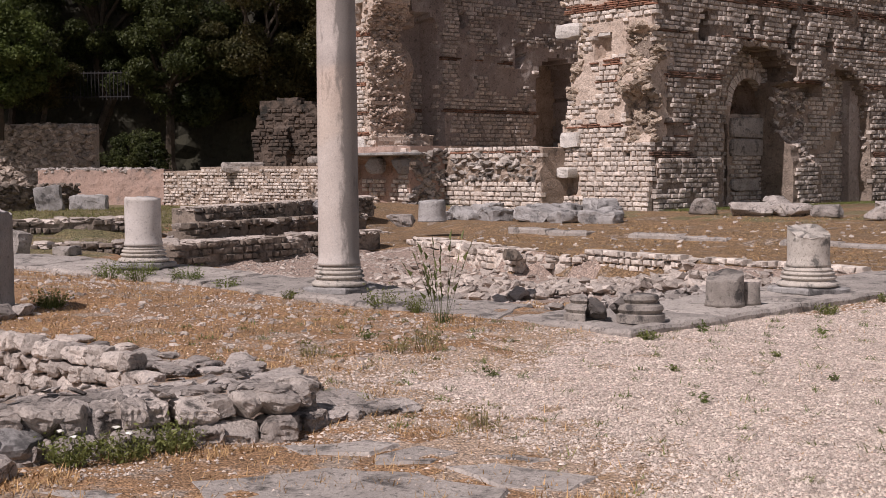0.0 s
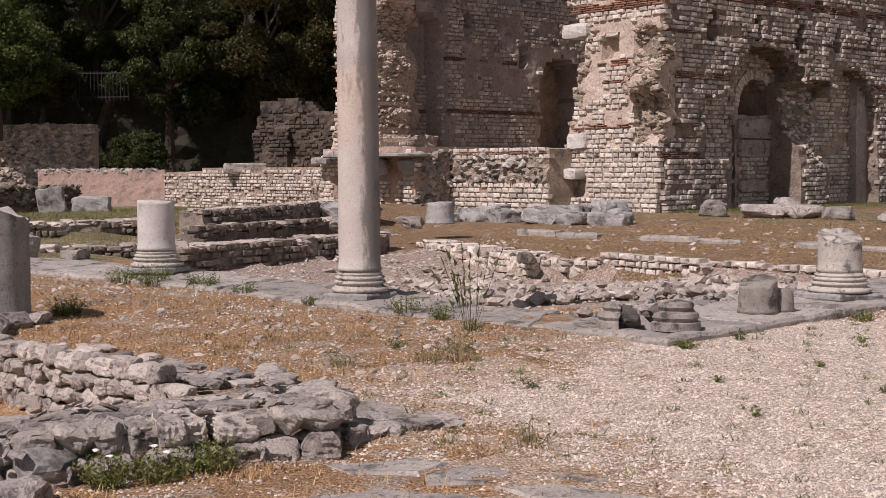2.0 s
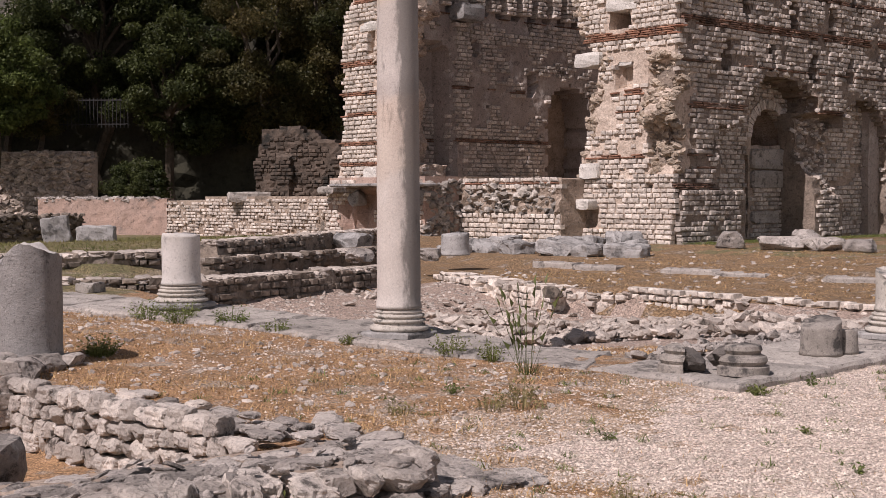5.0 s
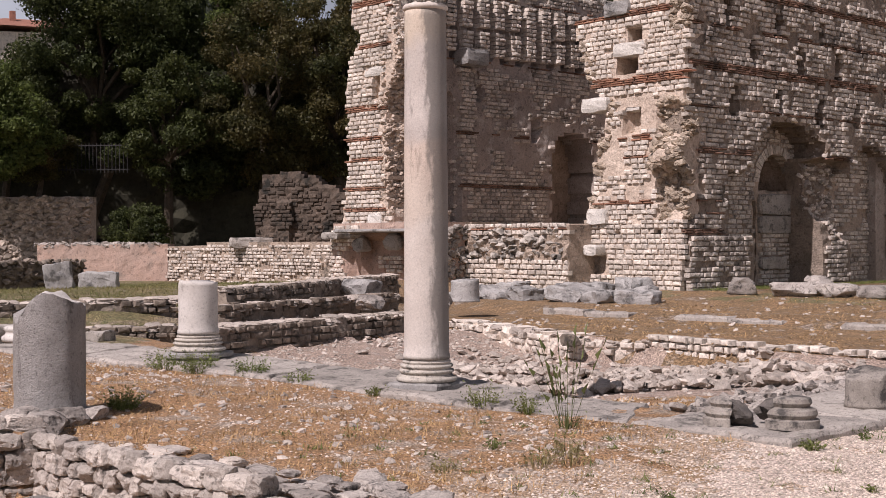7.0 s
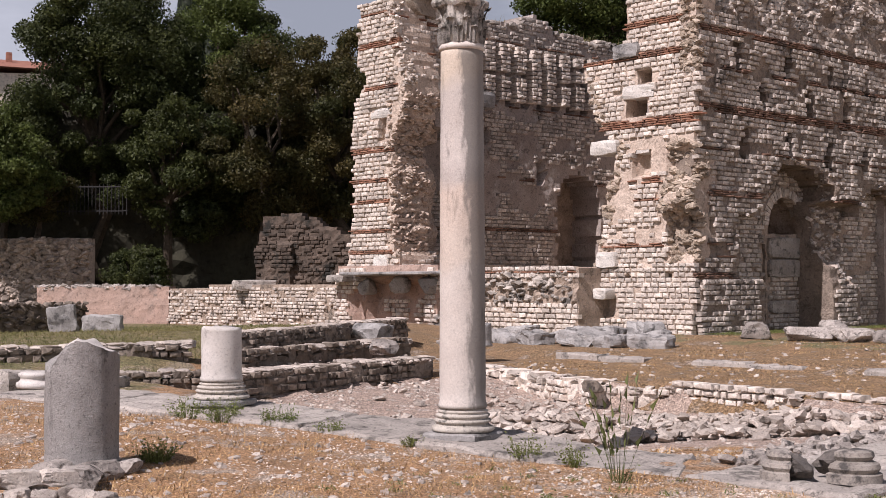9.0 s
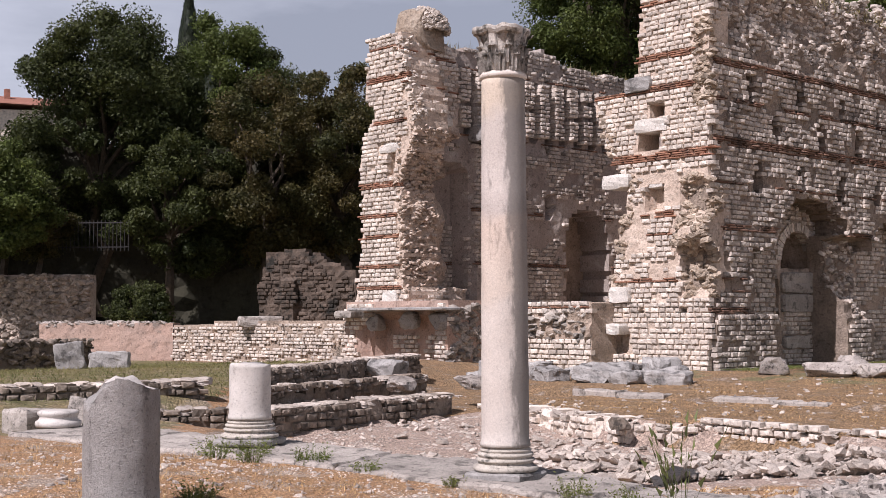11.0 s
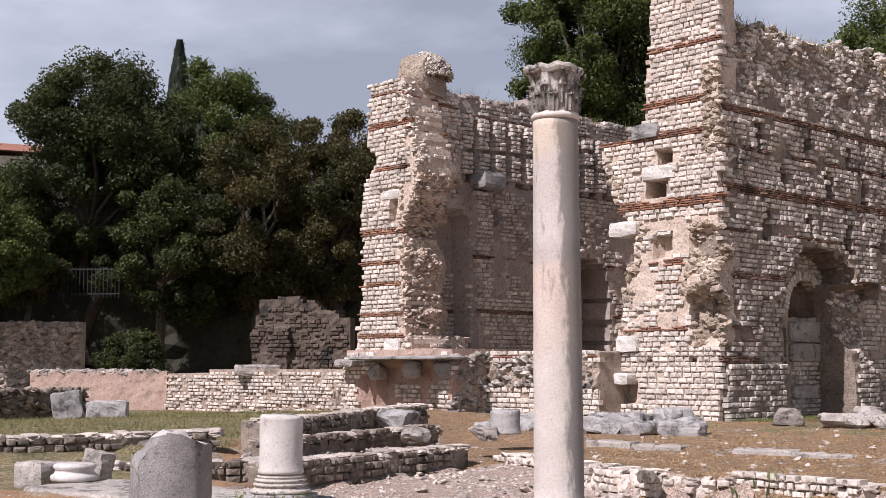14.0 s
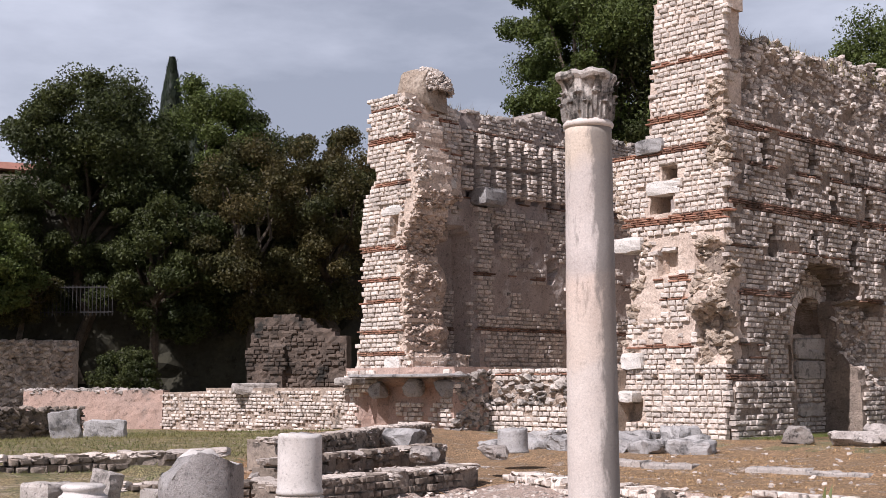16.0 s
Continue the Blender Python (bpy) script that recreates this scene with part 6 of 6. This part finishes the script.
# ---- weeds ----
def tuft(name, x, y, z, r, h, count, material, label, seed, leafy=0.5):
    rng = np.random.RandomState(seed)
    vs, fs = [], []
    for i in range(count):
        a, q = rng.rand() * 6.28, r * math.sqrt(rng.rand())
        lean, l = rng.rand() * 0.9, h * (0.4 + 0.6 * rng.rand())
        b = np.array((q * math.cos(a) * 0.5, q * math.sin(a) * 0.5, 0))
        tip = b + np.array((math.cos(a) * l * math.sin(lean), math.sin(a) * l * math.sin(lean), l * math.cos(lean)))
        side = np.array((-math.sin(a), math.cos(a), 0)) * 0.003
        k = len(vs)
        vs += [b - side, b + side, tip]
        fs.append((k, k + 1, k + 2))
        for t in np.arange(0.25, 1.0, 0.12):
            if rng.rand() < leafy:
                c = b + (tip - b) * t
                d = rng.randn(3)
                d /= np.linalg.norm(d)
                e = np.cross(d, rng.randn(3))
                e /= np.linalg.norm(e)
                s = 0.006 + 0.012 * rng.rand()
                k = len(vs)
                vs += [c, c + d * s + e * s * 0.4, c + d * s * 2, c + d * s - e * s * 0.4]
                fs.append((k, k + 1, k + 2, k + 3))
    plant = empty(name, pose(x, y, z))
    tagged(plant, label, "plant")
    mesh_ob("leaves", vs, fs, material, plant)
    return plant


TUFTS = ((6.13, 12.4, 0.2, 0.22, 60), (5.9, 11.5, 0.24, 0.28, 70), (5.75, 11.9, 0.2, 0.2, 50), (6.15, 10.9, 0.22, 0.2, 60), (6.2, 10.2, 0.14, 0.14, 30), (6.3, 9.2, 0.12, 0.1, 24), (6.5, 8.05, 0.16, 0.24, 36), (6.45, 7.5, 0.12, 0.2, 26),
         (3.3, 9.2, 0.12, 0.16, 40), (3.9, 9.25, 0.16, 0.18, 70), (5.2, 6.6, 0.06, 0.14, 14), (6.8, 5.2, 0.1, 0.09, 24), (7.4, 5.15, 0.08, 0.1, 18), (9.2, 5.2, 0.12, 0.12, 26), (10.4, 5.3, 0.14, 0.12, 30), (5.0, 5.0, 0.05, 0.07, 12), (6.0, 4.3, 0.05, 0.06, 12), (7.0, 4.2, 0.05, 0.06, 12), (5.4, 3.6, 0.05, 0.06, 12), (8.2, 4.6, 0.05, 0.06, 12), (6.6, 3.5, 0.04, 0.06, 10))
for i, (x, y, r, h, c) in enumerate(TUFTS):
    tuft("weed", x, y, ground_z(x, y), r * (1.2 if c > 20 else 0.9), h, int(c * 1.9) if c > 20 else c, WEED, "small green weed in the dry ground", 300 + i, 0.75)
for i, (x, y) in enumerate(((2.2, 4.62), (2.45, 4.58), (1.95, 4.7))):
    p_ = tuft("weed", x, y, ground_z(x, y), 0.17, 0.17, 110, WEED, "leafy green weed with white flowers by the rubble wall", 340 + i, 0.95)
    if i != 1:
        for k in range(2):
            f_ = part("flower", rock_bm(400 + i * 3 + k, 0.035, 0.035, 0.014, 0.4, 2), WHITE_FLOWER, p_, "white flower head")
            f_.location = (-0.03 + 0.07 * k, 0.02, 0.165 - 0.04 * k)
for i, (x, y, h) in enumerate(((5.05, 6.05, 0.16), (5.25, 5.95, 0.2), (5.45, 6.15, 0.14), (3.95, 3.95, 0.14), (4.5, 6.3, 0.1))):
    tuft("dry_weed", x, y, ground_z(x, y), 0.2, h * 1.1, 34, DRYWEED, "spindly half-dry weed in the straw", 360 + i, 0.5)

tall = empty("tall_weed", pose(6.13, 6.79, ground_z(6.13, 6.79)))
tagged(tall, "tall thin green weed standing before the stylobate", "plant")
rng_ = random.Random(12)
for i in range(15):
    a, lean, l = rng_.uniform(0, 6.28), rng_.uniform(0.02, 0.5), rng_.uniform(0.3, 0.8)
    vs, fs = [], []
    prev = None
    pos_ = Vector((math.cos(a) * 0.05, math.sin(a) * 0.05, 0))
    for j in range(9):
        t = j / 8
        wd = 0.0024 * (1 - 0.7 * t)
        ring = [pos_ + Vector((wd * math.cos(b), wd * math.sin(b), 0)) for b in (0, 2.1, 4.2)]
        k = len(vs)
        vs += ring
        if j:
            fs += [(k - 3 + m_, k - 3 + (m_ + 1) % 3, k + (m_ + 1) % 3, k + m_) for m_ in range(3)]
        if j in (3, 4, 5, 6, 7) and rng_.random() < 0.8:
            b = rng_.uniform(0, 6.28)
            tip = pos_ + Vector((math.cos(b) * 0.02, math.sin(b) * 0.02, 0.03))
            k = len(vs)
            vs += [pos_ + Vector((0.003, 0, 0)), pos_ - Vector((0.003, 0, 0)), tip]
            fs.append((k, k + 1, k + 2))
        pos_ = pos_ + Vector((math.cos(a) * math.sin(lean + t * 0.1), math.sin(a) * math.sin(lean + t * 0.1), math.cos(lean))) * l / 8
    mesh_ob("stalk", vs, fs, WEED_DARK, tall)
low_ = tuft("leaves", 0, 0, 0, 0.2, 0.22, 26, WEED_DARK, "", 390, 0.2)
for ch in list(low_.children):
    ch.parent = tall
    ch.location = (0, 0, 0)
bpy.data.objects.remove(low_)

# dry grass on the wall tops
field("wall_top_grass", "dry weeds on the ruin tops", 2600, lambda r: (lambda x: (x, 18.35 + 0.7 * r.rand(), 9.15 + 0.3 * r.rand()) if r.rand() < 0.6 else (22.7 + 8 * r.rand(), 27.1 + 0.8 * r.rand(), 8.93))(23.6 + 9 * r.rand()),
      lambda r: (lambda v, f: (v * [3.5, 3.5, 6.0], f))(*blade(r)), DRYWEED, 11, "dry grass")


# ---- trees ----
def tree(name, x, y, z, height, radius, seed, leaf, label, leaves=26000, low=0.15, size=0.2, blobs=84):
    blobs = int(blobs * max(1.0, height / 12))
    rng = np.random.RandomState(seed)
    t_ob = empty(name, pose(x, y, z))
    tagged(t_ob, label, "tree")
    bm = bmesh.new()

    def limb(p, q, r0, r1, seg=7):
        d = (q - p)
        side = d.orthogonal().normalized()
        up_ = d.normalized().cross(side)
        rings = []
        for k in range(5):
            t = k / 4
            c = p.lerp(q, t) + Vector(rng.randn(3)) * 0.04 * d.length * (0 < k < 4)
            rr = r0 + (r1 - r0) * t
            rings.append([bm.verts.new(c + (side * math.cos(6.283 * i / seg) + up_ * math.sin(6.283 * i / seg)) * rr) for i in range(seg)])
        for a, b in zip(rings, rings[1:]):
            for i in range(seg):
                bm.faces.new((a[i], a[(i + 1) % seg], b[(i + 1) % seg], b[i]))

    fork = Vector((0, 0, height * 0.4))
    limb(Vector((0, 0, -0.4)), fork, radius * 0.085, radius * 0.055)
    centre, hz = height * (1 + low) / 2, height * (1 - low) / 2
    lobes = []
    for k in range(blobs):
        v = rng.randn(3)
        v /= np.linalg.norm(v)
        v[2] = v[2] * 0.9 + 0.12
        q = 0.45 + 0.5 * rng.rand() ** 0.7
        lobes.append((np.array((v[0] * radius * q, v[1] * radius * q, centre + v[2] * hz * q)), radius * (0.12 + 0.19 * rng.rand() ** 1.5)))
    for c, _ in lobes[::5]:
        limb(fork, Vector(c), radius * 0.035, radius * 0.01, 5)
    part("trunk", bm, BARK, t_ob)
    per = leaves // blobs
    vs = np.empty((per * blobs, 3, 3))
    for k, (c, r) in enumerate(lobes):
        d = rng.randn(per, 3)
        d /= np.linalg.norm(d, axis=1)[:, None]
        rad = r * (0.3 + 0.85 * rng.rand(per))
        p = c + d * rad[:, None] * [1, 1, 0.8]
        a = d + 0.8 * rng.randn(per, 3)
        a /= np.linalg.norm(a, axis=1)[:, None]
        e = np.cross(a, rng.randn(per, 3))
        e /= np.linalg.norm(e, axis=1)[:, None]
        f = np.cross(a, e)
        s = (size * (0.55 + 0.9 * rng.rand(per)))[:, None]
        vs[k * per:(k + 1) * per] = np.stack((p - e * s * 1.1, p + e * s * 0.8 + f * s * 0.62, p + e * s * 0.7 - f * s * 0.62), 1)
    n_ = per * blobs
    me = bpy.data.meshes.new("crown")
    me.from_pydata(vs.reshape(-1, 3).tolist(), [], np.arange(n_ * 3).reshape(-1, 3).tolist())
    me.materials.append(leaf)
    ob = new("crown", me)
    ob.parent = t_ob
    return t_ob


TREES = (
    ("oak_tree", 25.7, 52.5, 2.0, 13.2, 3.75, 1, LEAF, "large dark evergreen oak", 30000, 0.1, 0.17),
    ("oak_tree", 28.2, 53.5, 2.0, 13.5, 3.7, 2, LEAF, "large dark evergreen oak", 26000, 0.1, 0.17),
    ("oak_tree", 31.4, 52.6, 2.0, 13.9, 3.8, 3, LEAF_FRESH, "tall leafy oak with lighter green crown", 26000, 0.15, 0.17),
    ("oak_tree", 33.4, 51.2, 2.0, 12.2, 3.1, 4, LEAF, "dark oak beside the ruin", 20000, 0.1, 0.17),
    ("small_tree", 30.4, 46.6, 1.5, 10.2, 3.0, 5, LEAF_RUST, "broad tree with rusty green leaves", 22000, 0.12, 0.15),
    ("small_tree", 33.4, 45.4, 1.5, 11.2, 3.0, 6, LEAF_RUST, "broad tree with rusty green leaves", 20000, 0.12, 0.15),
    ("small_tree", 27.0, 48.6, 1.5, 8.2, 2.8, 15, LEAF, "dark understorey tree in the shade", 16000, 0.08, 0.17),
    ("small_tree", 30.6, 49.6, 1.8, 8.6, 3.0, 16, LEAF, "dark understorey tree in the shade", 16000, 0.08, 0.17),
    ("small_tree", 36.0, 47.6, 1.5, 11.6, 2.6, 17, LEAF, "dark tree close behind the broken pier", 14000, 0.1, 0.15),
    ("bush", 20.0, 50.2, 3.0, 5.4, 2.5, 7, LEAF_FRESH, "leafy green tree on the terrace", 15000, 0.05, 0.16),
    ("bush", 22.2, 50.8, 3.2, 3.4, 1.6, 8, LEAF_RUST, "bush spilling over the terrace wall", 9000, 0.05, 0.12),
    ("bush", 22.3, 42.9, 0.3, 2.6, 1.3, 9, LEAF, "leafy green bush behind the low wall", 9000, 0.05, 0.11),
    ("oak_tree", 25.2, 56.6, 3.0, 7.2, 3.0, 19, LEAF, "dark oak deep in the grove", 14000, 0.0, 0.18),
    ("bush", 22.4, 54.6, 3.4, 5.2, 2.2, 18, LEAF, "dark shrub behind the railing", 9000, 0.0, 0.15),
    ("broad_tree", 46.9, 41.6, 3.0, 23.0, 4.8, 10, LEAF_FRESH, "tall green tree behind the ruin", 56000, 0.1, 0.18),
    ("broad_tree", 48.9, 40.2, 3.0, 18.5, 4.4, 11, LEAF, "dark green tree behind the ruin", 30000, 0.2, 0.18),
    ("broad_tree", 62.5, 33.5, 3.0, 18.0, 5.2, 12, LEAF_FRESH, "round green tree beyond the long wall", 42000, 0.3, 0.2),
)
for name, x, y, z, h, r, sd, lf, lab, cnt, lw, sz in TREES:
    tree(name, x, y, z, h, r, sd, lf, lab, int(cnt * 3.4), lw, sz * 0.42)
for i, (x, y, h, r) in enumerate(((38.6, 66.4, 20.4, 1.3), (39.7, 65.7, 18.8, 0.9))):
    c_ = empty("cypress", pose(x, y, 3.0))
    tagged(c_, "slender dark cypress behind the oaks", "tree")
    rr = np.random.RandomState(70 + i)
    n_ = 9000
    t = rr.rand(n_) ** 0.8
    rad = r * np.sin(np.clip(t, 0.02, 1) ** 0.6 * 3.1) ** 0.7 * (0.7 + 0.4 * rr.rand(n_))
    a = rr.rand(n_) * 6.28
    p = np.stack((rad * np.cos(a), rad * np.sin(a), t * (h - 3)), 1)
    e = np.stack((0.15 * rr.randn(n_), 0.15 * rr.randn(n_), np.ones(n_)), 1) * 0.28
    f = np.stack((-np.sin(a), np.cos(a), 0 * a), 1) * 0.09
    vs = np.stack((p - e, p + f, p + e, p - f), 1).reshape(-1, 3)
    mesh_ob("crown", vs, np.arange(n_ * 4).reshape(-1, 4), CYPRESS, c_)
    trunk_ = part("trunk", lathe([(0.18, 0), (0.14, 4), (0.04, h - 6)], 8), BARK, c_)

# ---- house on the hill ----
house = empty("house", pose(52.6, 110.0, 10.7, 0, 0, -18))
tagged(house, "ochre house with a red tiled roof on the hill", "house")


def box_part(name, c, s, material, parent, label=""):
    ob = part(name, block_bm(1, *s, 0.0, 1), material, parent, label)
    ob.location = c
    return ob


box_part("wall", (-3, 0, 4.6), (13, 9, 9.4), STUCCO, house)
bm = bmesh.new()
q_ = [bm.verts.new(v) for v in ((-10, -5, 9.3), (4, -5, 9.3), (4, 5, 9.3), (-10, 5, 9.3), (-6, 0, 10.7), (0.5, 0, 10.7))]
for f in ((0, 1, 5, 4), (1, 2, 5), (2, 3, 4, 5), (3, 0, 4), (3, 2, 1, 0)):
    bm.faces.new([q_[i] for i in f])
part("roof", bm, ROOF, house, "red tiled hipped roof")
box_part("chimney", (-5.5, -1.5, 10.5), (0.55, 0.55, 1.3), ROOF, house, "brick chimney")
for i in range(4):
    w_ = box_part("window", (-8 + 3.2 * i, -4.52, 6.6), (1.2, 0.1, 2.2), GLASSY, house, "dark arched window")
    box_part("window_frame", (0, -0.04, 1.3), (1.6, 0.12, 0.3), SLAB, w_)

# ---- railing on the terrace ----
rail = empty("railing", pose(21.3, 52.4, 4.3))
tagged(rail, "dark iron railing under the trees", "fence")
rd = Vector((0.71, -0.704, 0))
for i in range(34):
    b_ = part("bar", lathe([(0.018, 0), (0.018, 1.25)], 6), IRON, rail)
    b_.location = rd * i * 0.16
for zz in (0.15, 1.15):
    b_ = part("rail", block_bm(2, 5.4, 0.04, 0.05, 0, 1), IRON, rail)
    b_.matrix_basis = Matrix.Translation(rd * 2.7 + Vector((0, 0, zz))) @ pose(0, 0, 0, 0, 0, -44.8)

# ---- masonry pieces ----
for job in late:
    job()
